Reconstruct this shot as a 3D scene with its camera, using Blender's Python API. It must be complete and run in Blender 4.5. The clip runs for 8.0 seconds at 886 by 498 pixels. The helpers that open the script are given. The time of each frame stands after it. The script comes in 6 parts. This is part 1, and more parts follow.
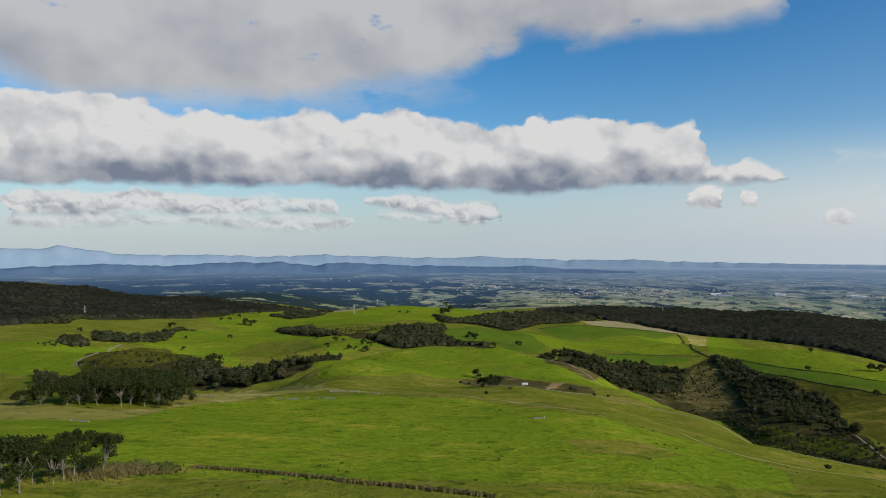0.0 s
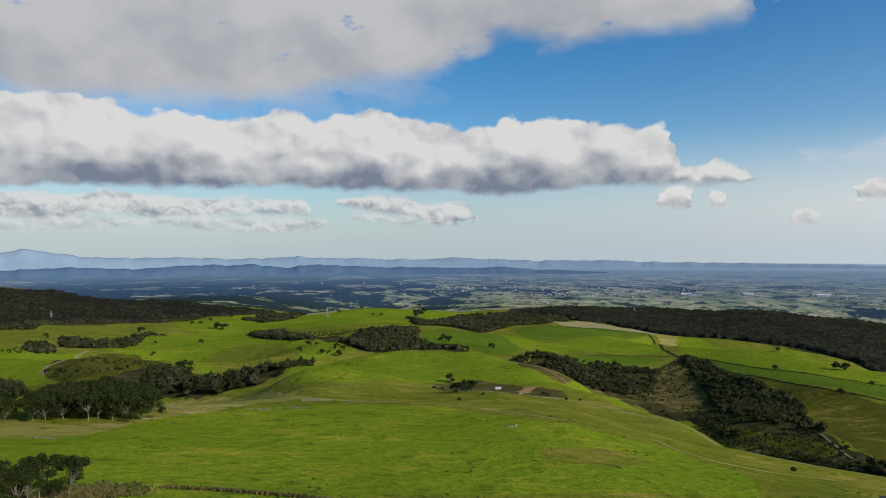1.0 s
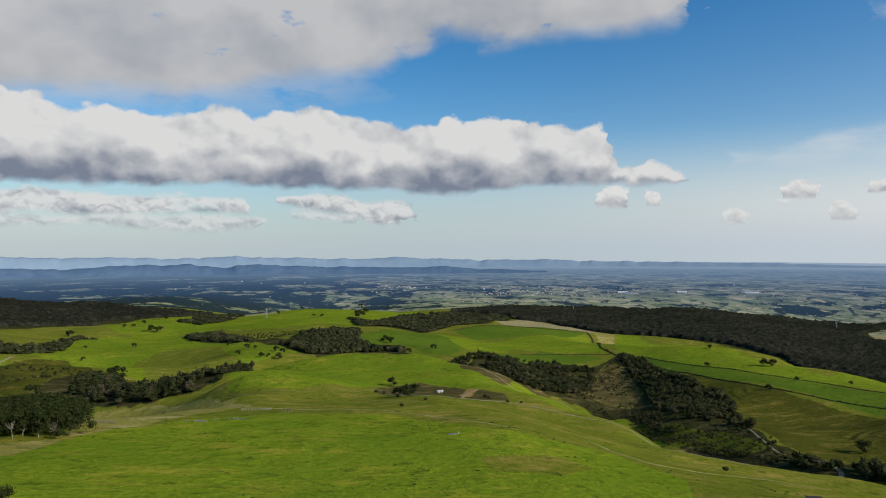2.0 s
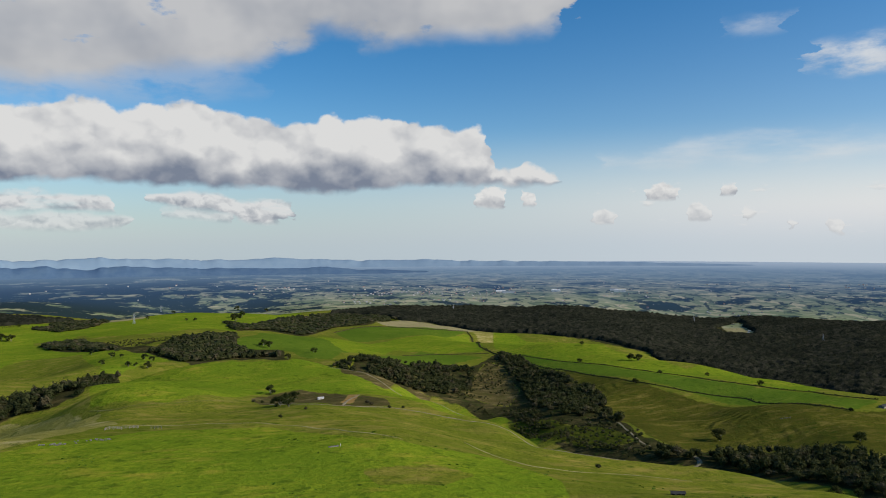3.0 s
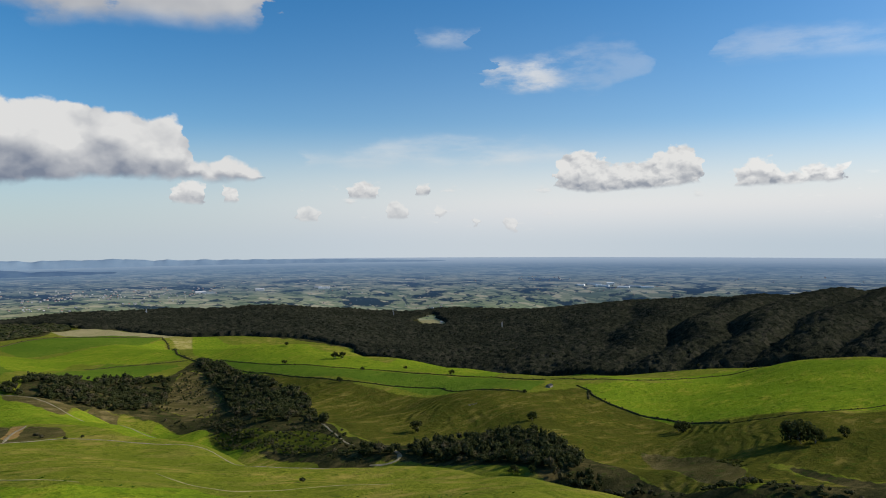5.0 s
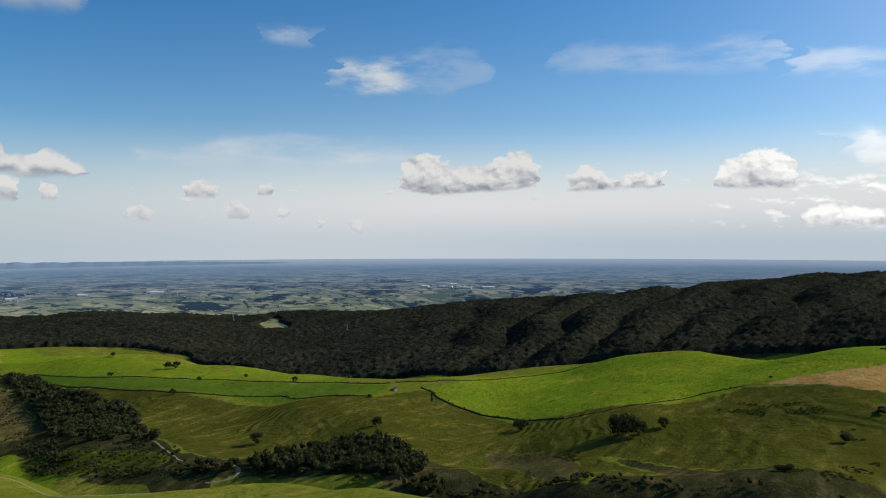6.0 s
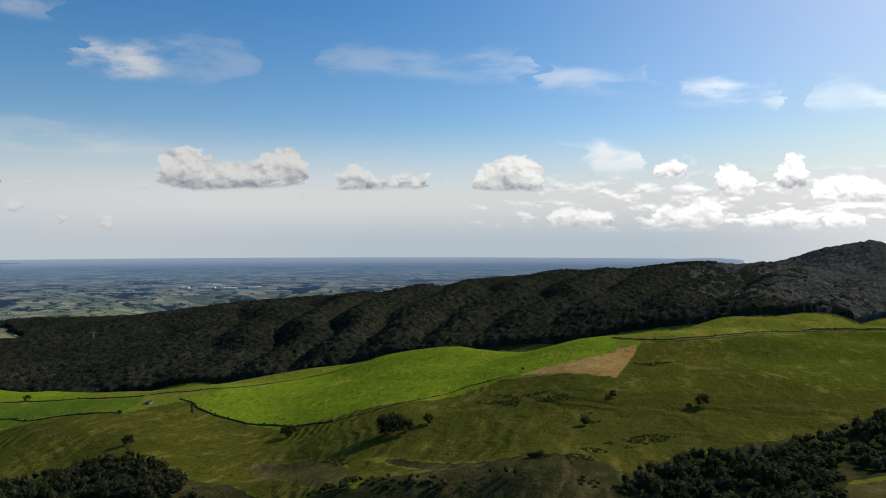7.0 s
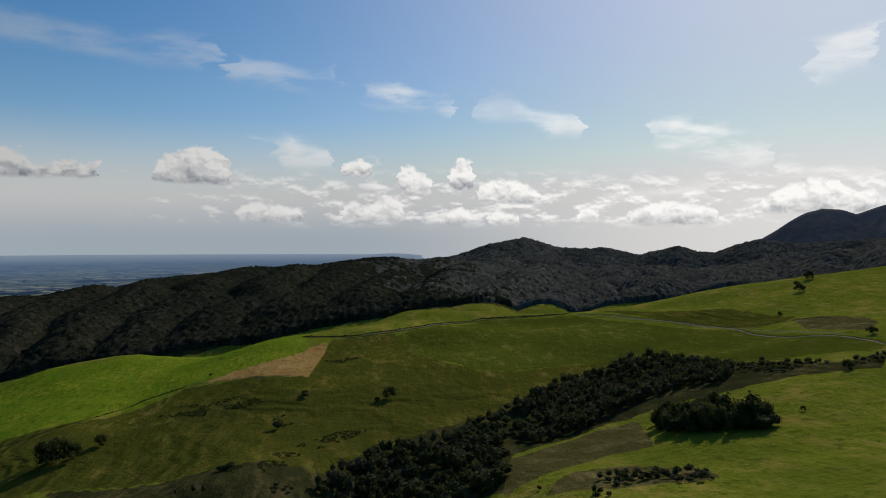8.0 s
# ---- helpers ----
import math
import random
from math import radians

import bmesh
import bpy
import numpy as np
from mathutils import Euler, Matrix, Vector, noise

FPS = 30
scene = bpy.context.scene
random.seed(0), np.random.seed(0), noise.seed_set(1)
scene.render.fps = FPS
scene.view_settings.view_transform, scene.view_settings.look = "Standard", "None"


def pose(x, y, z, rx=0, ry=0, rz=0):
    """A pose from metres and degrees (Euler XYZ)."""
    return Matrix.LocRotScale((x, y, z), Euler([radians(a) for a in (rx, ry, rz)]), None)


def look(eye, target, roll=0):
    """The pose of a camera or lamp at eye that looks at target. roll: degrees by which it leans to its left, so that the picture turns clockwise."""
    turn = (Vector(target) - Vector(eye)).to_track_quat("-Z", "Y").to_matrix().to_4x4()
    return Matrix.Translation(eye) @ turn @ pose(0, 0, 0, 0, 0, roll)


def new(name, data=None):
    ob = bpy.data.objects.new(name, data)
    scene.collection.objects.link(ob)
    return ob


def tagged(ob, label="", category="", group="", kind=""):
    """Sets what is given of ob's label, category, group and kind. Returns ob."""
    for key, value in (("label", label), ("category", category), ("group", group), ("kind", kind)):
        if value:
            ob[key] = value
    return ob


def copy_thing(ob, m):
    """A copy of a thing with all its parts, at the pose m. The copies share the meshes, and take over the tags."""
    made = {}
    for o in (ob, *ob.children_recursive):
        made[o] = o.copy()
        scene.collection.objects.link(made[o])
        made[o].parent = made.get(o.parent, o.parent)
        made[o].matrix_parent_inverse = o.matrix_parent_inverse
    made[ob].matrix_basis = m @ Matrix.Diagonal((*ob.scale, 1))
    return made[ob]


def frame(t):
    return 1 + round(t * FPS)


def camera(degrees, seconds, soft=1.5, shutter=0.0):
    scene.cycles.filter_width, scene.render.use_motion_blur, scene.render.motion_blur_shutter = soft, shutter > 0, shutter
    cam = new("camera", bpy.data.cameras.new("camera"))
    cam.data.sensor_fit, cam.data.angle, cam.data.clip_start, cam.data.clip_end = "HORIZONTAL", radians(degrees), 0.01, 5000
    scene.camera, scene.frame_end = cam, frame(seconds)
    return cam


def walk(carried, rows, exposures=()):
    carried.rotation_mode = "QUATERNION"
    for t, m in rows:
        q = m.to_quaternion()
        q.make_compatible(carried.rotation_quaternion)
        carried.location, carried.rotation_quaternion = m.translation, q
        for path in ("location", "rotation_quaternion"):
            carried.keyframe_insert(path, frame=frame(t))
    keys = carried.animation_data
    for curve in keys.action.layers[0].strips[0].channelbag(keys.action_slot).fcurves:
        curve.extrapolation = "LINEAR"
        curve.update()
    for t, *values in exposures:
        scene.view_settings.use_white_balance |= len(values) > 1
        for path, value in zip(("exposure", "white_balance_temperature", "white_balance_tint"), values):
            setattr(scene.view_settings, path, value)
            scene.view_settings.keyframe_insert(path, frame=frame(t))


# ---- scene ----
cam = camera(63.56, 8.0, 1.0)

# the flight: a slow climb while the camera pans to the right (seconds, x, y, z, pitch, roll, yaw)
FLIGHT = [
    (0, -0.23, 0.02, 60.08, -0.373, -0.319, -3.937),
    (0.5, 0.22, -0.47, 61.70, -0.332, -0.211, -4.321),
    (1, 0.32, -0.50, 63.41, -0.296, -0.047, -6.065),
    (1.2, 0.30, -0.40, 64.11, -0.301, -0.082, -6.791),
    (2.3, 0.16, 1.09, 67.99, -0.386, 0.033, -13.132),
    (2.5, 0.20, 1.49, 68.68, -0.374, 0.067, -15.086),
    (3, 0.46, 2.63, 70.36, -0.406, 0.049, -20.249),
    (3.5, 1.02, 3.91, 71.97, -0.476, 0.072, -25.726),
    (4, 1.94, 5.28, 73.50, -0.515, 0.045, -31.837),
    (4.5, 3.25, 6.69, 74.96, -0.570, 0.018, -37.945),
    (4.7, 3.88, 7.26, 75.53, -0.685, 0.128, -40.101),
    (5.8, 8.38, 10.28, 78.52, -0.602, 0.231, -53.548),
    (6, 9.36, 10.79, 79.06, -0.668, 0.121, -55.933),
    (6.5, 11.96, 12.01, 80.43, -0.732, -0.014, -64.476),
    (7, 14.68, 13.11, 81.87, -0.805, -0.073, -74.306),
    (7.5, 17.41, 14.07, 83.45, -0.953, 0.052, -86.070),
    (8, 19.98, 14.88, 85.23, -1.070, -0.281, -98.797),
]
walk(cam, [(t, pose(x, y, z, 90 + pitch, roll, yaw)) for t, x, y, z, pitch, roll, yaw in FLIGHT],
     ((0, -0.09), (3.5, -0.03), (4.5, 0.0), (6.5, -0.12), (7.2, -0.26), (8, -0.62)))

# ---- sky and sun ----
# Heading is measured clockwise from +y in degrees, height above the level in degrees.
SUN_HEADING, SUN_HEIGHT = 128.0, 29.0

sun = new("sun", bpy.data.lights.new("sun", "SUN"))
sun.data.energy, sun.data.angle, sun.data.color = 4.2, radians(0.6), (1.0, 0.93, 0.82)
sun_way = Vector((math.sin(radians(SUN_HEADING)) * math.cos(radians(SUN_HEIGHT)),
                  math.cos(radians(SUN_HEADING)) * math.cos(radians(SUN_HEIGHT)), math.sin(radians(SUN_HEIGHT))))
sun.matrix_world = look(sun_way * 900, (0, 0, 0))

# Cloud layers: rows of heading, top, base and thickness (0 to 1).
BANK = (
    (-60.0, 4.0, 9.0, 1.00),
    (-42.0, 9.9, 4.3, 1.00),
    (-27.9, 10.20, 4.16, 1.00),
    (-24.5, 10.57, 4.25, 1.00),
    (-20.9, 10.33, 4.49, 1.00),
    (-17.0, 10.03, 4.56, 1.00),
    (-13.0, 9.88, 4.43, 1.00),
    (-10.5, 9.50, 4.63, 1.00),
    (-7.0, 10.38, 4.72, 1.00),
    (-3.5, 10.07, 4.78, 1.00),
    (-0.4, 10.66, 4.69, 1.00),
    (1.9, 10.09, 4.63, 1.00),
    (5.5, 10.11, 4.56, 1.00),
    (8.2, 9.44, 4.43, 1.00),
    (11.3, 10.15, 4.29, 1.00),
    (13.6, 9.76, 4.27, 1.00),
    (17.5, 9.90, 4.93, 1.00),
    (20.0, 9.55, 4.89, 1.00),
    (23.5, 9.10, 4.90, 1.00),
    (24.4, 6.39, 4.80, 1.00),
    (27.2, 6.12, 4.72, 1.00),
    (29.8, 5.53, 4.72, 1.00),
    (30.1, 2.62, 7.62, 1.00),
)
HEAPS = (
    (22.3, 0.83, 5.83, 1.00),
    (22.6, 3.61, 3.05, 1.00),
    (23.5, 4.44, 2.95, 1.00),
    (24.3, 4.60, 2.86, 1.00),
    (25.1, 4.24, 2.85, 1.00),
    (25.8, 3.73, 2.88, 1.00),
    (26.0, 0.94, 5.94, 1.00),
    (26.1, 0.80, 5.80, 1.00),
    (26.3, 3.80, 3.08, 1.00),
    (26.9, 4.58, 3.03, 1.00),
    (27.5, 3.86, 3.02, 1.00),
    (27.8, 0.94, 5.94, 1.00),
    (35.3, 1.22, 6.22, 1.00),
    (35.6, 3.99, 3.46, 1.00),
    (36.4, 4.44, 3.37, 1.00),
    (37.3, 4.71, 3.32, 1.00),
    (38.0, 4.39, 3.37, 1.00),
    (38.7, 3.94, 3.41, 1.00),
    (39.0, 1.18, 6.18, 1.00),
    (41.0, 1.37, 6.37, 1.00),
    (41.3, 4.12, 3.63, 1.00),
    (42.1, 4.60, 3.63, 1.00),
    (42.9, 4.15, 3.62, 1.00),
    (43.2, 1.39, 6.39, 1.00),
)
HEAPS_LOW = (
    (31.8, -0.70, 4.30, 0.85),
    (32.1, 2.39, 1.56, 0.90),
    (32.9, 2.80, 1.56, 0.90),
    (33.8, 2.30, 1.56, 0.90),
    (34.1, -0.74, 4.26, 0.85),
    (38.4, -0.54, 4.46, 0.85),
    (38.7, 2.53, 1.74, 0.90),
    (40.1, 3.21, 1.74, 0.90),
    (40.8, 2.58, 1.79, 0.90),
    (41.1, -0.49, 4.51, 0.85),
    (42.7, -0.48, 4.52, 0.85),
    (43.0, 2.61, 1.78, 0.90),
    (43.7, 3.20, 1.73, 0.90),
    (44.6, -1.43, 3.57, 0.85),
    (44.8, 2.56, 1.77, 0.90),
    (44.9, 1.71, 0.79, 0.90),
    (45.1, -0.51, 4.49, 0.85),
    (46.1, 1.97, 0.74, 0.90),
    (47.5, -1.53, 3.47, 0.85),
    (47.5, 1.61, 0.78, 0.90),
    (47.8, 1.61, 0.69, 0.90),
    (47.8, -1.48, 3.52, 0.85),
    (48.7, 2.05, 0.64, 0.90),
    (49.9, 1.38, 0.59, 0.90),
    (50.2, -1.69, 3.31, 0.85),
)
HEAPS_MID = (
    (52.2, 2.43, 7.43, 1.00),
    (52.5, 5.50, 4.37, 1.00),
    (53.1, 6.43, 4.02, 1.00),
    (54.2, 6.94, 3.82, 1.00),
    (55.6, 6.66, 3.74, 1.00),
    (56.3, 5.88, 3.75, 1.00),
    (57.3, 5.53, 3.85, 1.00),
    (58.4, 5.68, 3.95, 1.00),
    (59.8, 6.18, 3.96, 1.00),
    (60.9, 6.81, 4.01, 1.00),
    (62.5, 7.00, 4.19, 1.00),
    (63.3, 6.20, 4.33, 1.00),
    (63.8, 5.04, 4.46, 1.00),
    (64.1, 2.25, 7.25, 1.00),
    (65.3, 1.96, 6.96, 1.00),
    (65.6, 4.86, 4.06, 1.00),
    (66.6, 5.66, 3.92, 1.00),
    (67.5, 5.88, 3.92, 1.00),
    (68.4, 5.21, 3.92, 1.00),
    (69.3, 4.67, 4.00, 1.00),
    (71.0, 4.92, 4.04, 1.00),
    (72.6, 5.26, 4.07, 1.00),
    (73.5, 4.81, 4.19, 1.00),
    (73.8, 2.00, 7.00, 1.00),
)
HEAPS_EAST = (
    (76.4, 1.97, 6.97, 1.00),
    (76.7, 4.85, 4.10, 1.00),
    (77.3, 5.75, 3.96, 1.00),
    (78.5, 6.20, 3.90, 1.00),
    (79.9, 6.64, 3.87, 1.00),
    (81.0, 6.30, 3.85, 1.00),
    (82.0, 5.93, 3.83, 1.00),
    (82.6, 4.93, 3.91, 1.00),
    (82.9, 1.92, 6.92, 1.00),
    (90.2, 2.58, 7.58, 1.00),
    (90.5, 5.41, 4.75, 1.00),
    (91.8, 6.01, 4.73, 1.00),
    (93.0, 6.03, 4.61, 1.00),
    (94.0, 1.66, 6.66, 1.00),
    (94.1, 5.29, 4.67, 1.00),
    (94.3, 4.67, 3.64, 1.00),
    (94.4, 2.48, 7.48, 1.00),
    (95.0, 5.34, 3.52, 1.00),
    (96.1, 5.53, 3.30, 1.00),
    (97.2, 5.05, 3.22, 1.00),
    (98.2, 4.07, 3.23, 1.00),
    (98.5, 1.15, 6.15, 1.00),
    (98.9, 1.74, 6.74, 1.00),
    (99.2, 4.61, 3.86, 1.00),
    (99.6, 6.00, 3.68, 1.00),
    (100.4, 6.32, 3.64, 1.00),
    (101.1, 5.92, 3.69, 1.00),
    (101.6, 4.84, 3.82, 1.00),
    (101.9, 1.83, 6.83, 1.00),
)
HEAPS_SOUTH = (
    (82.0, -1.09, 3.91, 0.90),
    (82.3, 1.76, 1.07, 0.95),
    (84.0, 2.48, 1.04, 0.95),
    (85.5, 2.33, 1.06, 0.95),
    (87.7, 1.82, 1.16, 0.95),
    (88.0, -1.01, 3.99, 0.90),
    (90.0, -0.96, 4.04, 0.90),
    (90.3, 1.85, 1.23, 0.95),
    (91.4, 2.67, 1.11, 0.95),
    (92.7, 2.23, 1.12, 0.95),
    (94.5, 3.33, 1.08, 0.95),
    (96.1, 1.89, 1.14, 0.95),
    (96.4, -0.98, 4.02, 0.90),
)
HEAPS_FAR = (
    (98.3, -1.20, 3.80, 1.00),
    (98.6, 1.68, 0.93, 1.00),
    (100.0, 2.19, 0.84, 1.00),
    (101.5, 1.65, 0.89, 1.00),
    (101.8, -1.23, 3.77, 1.00),
    (101.9, -1.20, 3.80, 1.00),
    (102.2, 1.56, 1.03, 1.00),
    (103.3, 2.02, 0.95, 1.00),
    (105.1, 1.48, 1.00, 1.00),
    (105.4, -1.26, 3.74, 1.00),
    (108.7, -0.94, 4.06, 1.00),
    (109.0, 1.84, 1.27, 1.00),
    (110.0, 2.33, 1.18, 1.00),
    (111.2, 1.84, 1.23, 1.00),
    (111.5, -0.96, 4.04, 1.00),
    (113.0, -1.05, 3.95, 1.00),
    (113.3, 1.84, 1.05, 1.00),
    (114.9, 2.53, 0.97, 1.00),
    (117.0, 2.60, 0.97, 1.00),
    (119.8, 1.90, 1.05, 1.00),
    (120.1, -1.03, 3.97, 1.00),
)
HEAPS_SUN = (
    (100.9, 0.71, 5.71, 1.00),
    (101.2, 3.50, 2.92, 1.00),
    (102.7, 4.44, 2.75, 1.00),
    (104.2, 4.40, 2.57, 1.00),
    (105.8, 3.72, 2.61, 1.00),
    (107.0, 3.14, 2.66, 1.00),
    (107.3, 0.40, 5.40, 1.00),
    (122.0, -0.23, 4.77, 1.00),
    (122.3, 2.63, 1.91, 1.00),
    (124.0, 3.26, 1.85, 1.00),
    (125.1, 4.04, 1.84, 1.00),
    (126.5, 4.24, 1.83, 1.00),
    (127.9, 3.88, 1.81, 1.00),
    (128.6, 3.20, 1.72, 1.00),
    (130.3, 3.35, 1.62, 1.00),
    (130.6, -0.01, 4.99, 1.00),
)
HIGH = (
    (-33.9, 13.40, 18.40, 1.00),
    (-33.7, 18.87, 12.93, 1.00),
    (-27.7, 20.20, 12.44, 1.00),
    (-24.5, 20.83, 10.96, 1.00),
    (-19.0, 21.75, 10.89, 1.00),
    (-13.0, 22.54, 11.34, 1.00),
    (-8.8, 22.96, 11.45, 1.00),
    (-4.4, 23.27, 12.40, 1.00),
    (0.0, 23.47, 13.17, 1.00),
    (4.5, 23.54, 13.95, 1.00),
    (8.6, 23.49, 15.31, 1.00),
    (10.4, 23.43, 16.73, 1.00),
    (11.7, 23.38, 17.10, 1.00),
    (13.5, 23.29, 16.71, 1.00),
    (15.2, 23.18, 15.48, 1.00),
    (18.2, 22.95, 16.30, 1.00),
    (22.0, 22.58, 16.42, 1.00),
    (25.9, 22.09, 16.20, 1.00),
    (29.7, 21.54, 16.76, 1.00),
    (31.2, 21.30, 17.74, 1.00),
    (31.4, 17.02, 22.02, 1.00),
)
HIGH_VEIL = (
    (-40.0, 13.50, 10.60, 0.60),
    (-28.0, 14.50, 10.40, 0.70),
    (-18.0, 14.00, 10.20, 0.75),
    (-8.0, 13.50, 10.40, 0.60),
    (2.0, 14.00, 11.00, 0.45),
    (6.0, 14.50, 12.50, 0.20),
    (6.3, 10.00, 15.00, 0.00),
)
LOW = (
    (-27.9, 0.25, 5.25, 0.95),
    (-27.7, 3.63, 2.02, 0.95),
    (-24.5, 3.77, 2.03, 0.95),
    (-22.0, 3.38, 1.81, 0.95),
    (-19.3, 3.96, 2.40, 0.95),
    (-15.4, 3.79, 2.23, 0.95),
    (-12.1, 3.48, 2.38, 0.95),
    (-7.9, 3.66, 2.54, 0.95),
    (-3.9, 3.45, 2.41, 0.95),
    (-3.7, 0.36, 5.36, 0.95),
    (-2.6, 0.91, 5.91, 0.95),
    (-2.3, 3.74, 3.23, 0.95),
    (0.1, 4.04, 2.72, 0.95),
    (2.6, 3.97, 2.60, 0.95),
    (4.6, 3.44, 1.71, 0.95),
    (6.9, 3.45, 1.59, 0.95),
    (8.3, 2.91, 1.95, 0.95),
    (8.5, -0.14, 4.86, 0.90),
)
LOWER = (
    (-27.9, -1.10, 3.90, 0.75),
    (-27.7, 1.63, 1.17, 0.75),
    (-24.5, 1.79, 1.07, 0.75),
    (-20.8, 1.95, 1.29, 0.75),
    (-15.8, 2.22, 1.63, 0.75),
    (-11.3, 2.22, 1.17, 0.75),
    (-7.0, 2.11, 1.04, 0.75),
    (-3.5, 1.79, 1.34, 0.75),
    (-3.2, -0.94, 4.06, 0.75),
    (-1.9, -0.20, 4.80, 0.75),
    (-1.7, 2.43, 2.16, 0.75),
    (1.0, 2.55, 2.01, 0.75),
    (3.7, 2.30, 1.66, 0.75),
    (4.0, -0.52, 4.48, 0.75),
)
WISPS = (
    (41.0, 13.20, 18.20, 0.30),
    (41.3, 16.08, 15.33, 0.30),
    (44.1, 16.26, 15.27, 0.45),
    (46.9, 16.08, 15.42, 0.40),
    (47.0, 10.61, 15.61, 0.70),
    (47.2, 13.25, 18.25, 0.40),
    (47.3, 13.82, 12.39, 0.70),
    (48.9, 13.92, 11.82, 0.95),
    (50.7, 14.00, 11.49, 1.00),
    (52.1, 14.41, 12.01, 0.85),
    (53.2, 14.42, 11.95, 0.40),
    (55.3, 15.48, 11.21, 0.22),
    (58.1, 15.24, 11.64, 0.25),
    (59.5, 13.92, 12.73, 0.15),
    (59.7, 10.83, 15.83, 0.15),
)
WISPS_EAST = (
    (64.3, 11.17, 16.17, 0.30),
    (64.5, 14.69, 12.65, 0.30),
    (69.7, 14.80, 13.02, 0.35),
    (74.1, 14.57, 12.69, 0.30),
    (80.6, 14.42, 12.38, 0.35),
    (81.3, 10.21, 15.21, 0.40),
    (81.5, 13.32, 12.10, 0.40),
    (84.0, 13.00, 11.64, 0.50),
    (84.6, 13.11, 11.70, 0.42),
    (87.7, 12.44, 11.06, 0.45),
    (87.9, 12.13, 10.86, 0.50),
    (90.0, 12.81, 11.06, 0.35),
    (90.2, 9.44, 14.44, 0.35),
    (91.8, 11.76, 10.47, 0.60),
    (95.0, 11.62, 10.33, 0.75),
    (99.7, 10.80, 9.50, 0.75),
    (99.9, 7.65, 12.65, 0.75),
    (101.5, 7.65, 12.65, 0.40),
    (101.7, 10.80, 9.50, 0.40),
    (104.9, 10.77, 9.17, 0.30),
    (106.6, 9.66, 7.92, 0.75),
    (109.7, 9.38, 8.08, 0.70),
    (110.0, 6.23, 11.23, 0.70),
)
WISPS_SUN = (
    (114.5, 5.76, 10.76, 0.60),
    (114.8, 8.79, 7.73, 0.60),
    (116.9, 8.91, 6.60, 1.00),
    (118.9, 8.19, 5.90, 1.00),
    (121.3, 7.46, 5.24, 0.90),
    (123.9, 6.45, 5.52, 0.60),
    (124.1, 3.48, 8.48, 0.60),
    (125.0, 9.62, 14.62, 0.40),
    (125.3, 13.66, 10.59, 0.40),
    (127.4, 14.16, 11.16, 0.60),
    (130.1, 14.78, 11.80, 0.70),
    (130.4, 10.79, 15.79, 0.70),
)
STREAKS = (
    (31.2, 3.63, 8.63, 0.40),
    (31.5, 6.33, 5.93, 0.40),
    (35.1, 6.49, 5.96, 0.45),
    (38.7, 8.01, 5.88, 0.45),
    (43.2, 8.15, 6.21, 0.50),
    (45.9, 8.02, 5.64, 0.55),
    (50.2, 7.48, 6.00, 0.50),
    (54.1, 7.01, 6.24, 0.35),
    (54.3, 4.13, 9.13, 0.35),
    (82.5, 3.62, 8.62, 0.50),
    (82.8, 6.38, 5.86, 0.50),
    (84.0, 4.37, 9.37, 0.50),
    (84.3, 7.19, 6.56, 0.50),
    (86.2, 7.88, 6.48, 0.80),
    (86.4, 7.93, 6.63, 0.85),
    (87.4, 6.79, 5.13, 0.80),
    (87.8, 7.47, 5.34, 0.70),
    (90.4, 6.52, 5.15, 0.70),
    (90.5, 6.43, 5.10, 0.85),
    (90.6, 3.33, 8.33, 0.70),
    (93.4, 6.35, 5.24, 0.60),
    (93.7, 3.29, 8.29, 0.60),
)
STREAKS_SUN = (
    (111.7, 0.70, 5.70, 0.60),
    (111.9, 3.47, 2.94, 0.60),
    (116.1, 3.68, 3.07, 0.70),
    (119.8, 3.95, 3.45, 0.60),
    (120.0, 1.20, 6.20, 0.60),
    (124.1, 2.39, 7.39, 0.80),
    (124.3, 5.22, 4.57, 0.80),
    (126.5, 5.37, 4.66, 0.90),
    (130.2, 4.66, 3.32, 0.90),
    (130.5, 1.49, 6.49, 0.90),
)


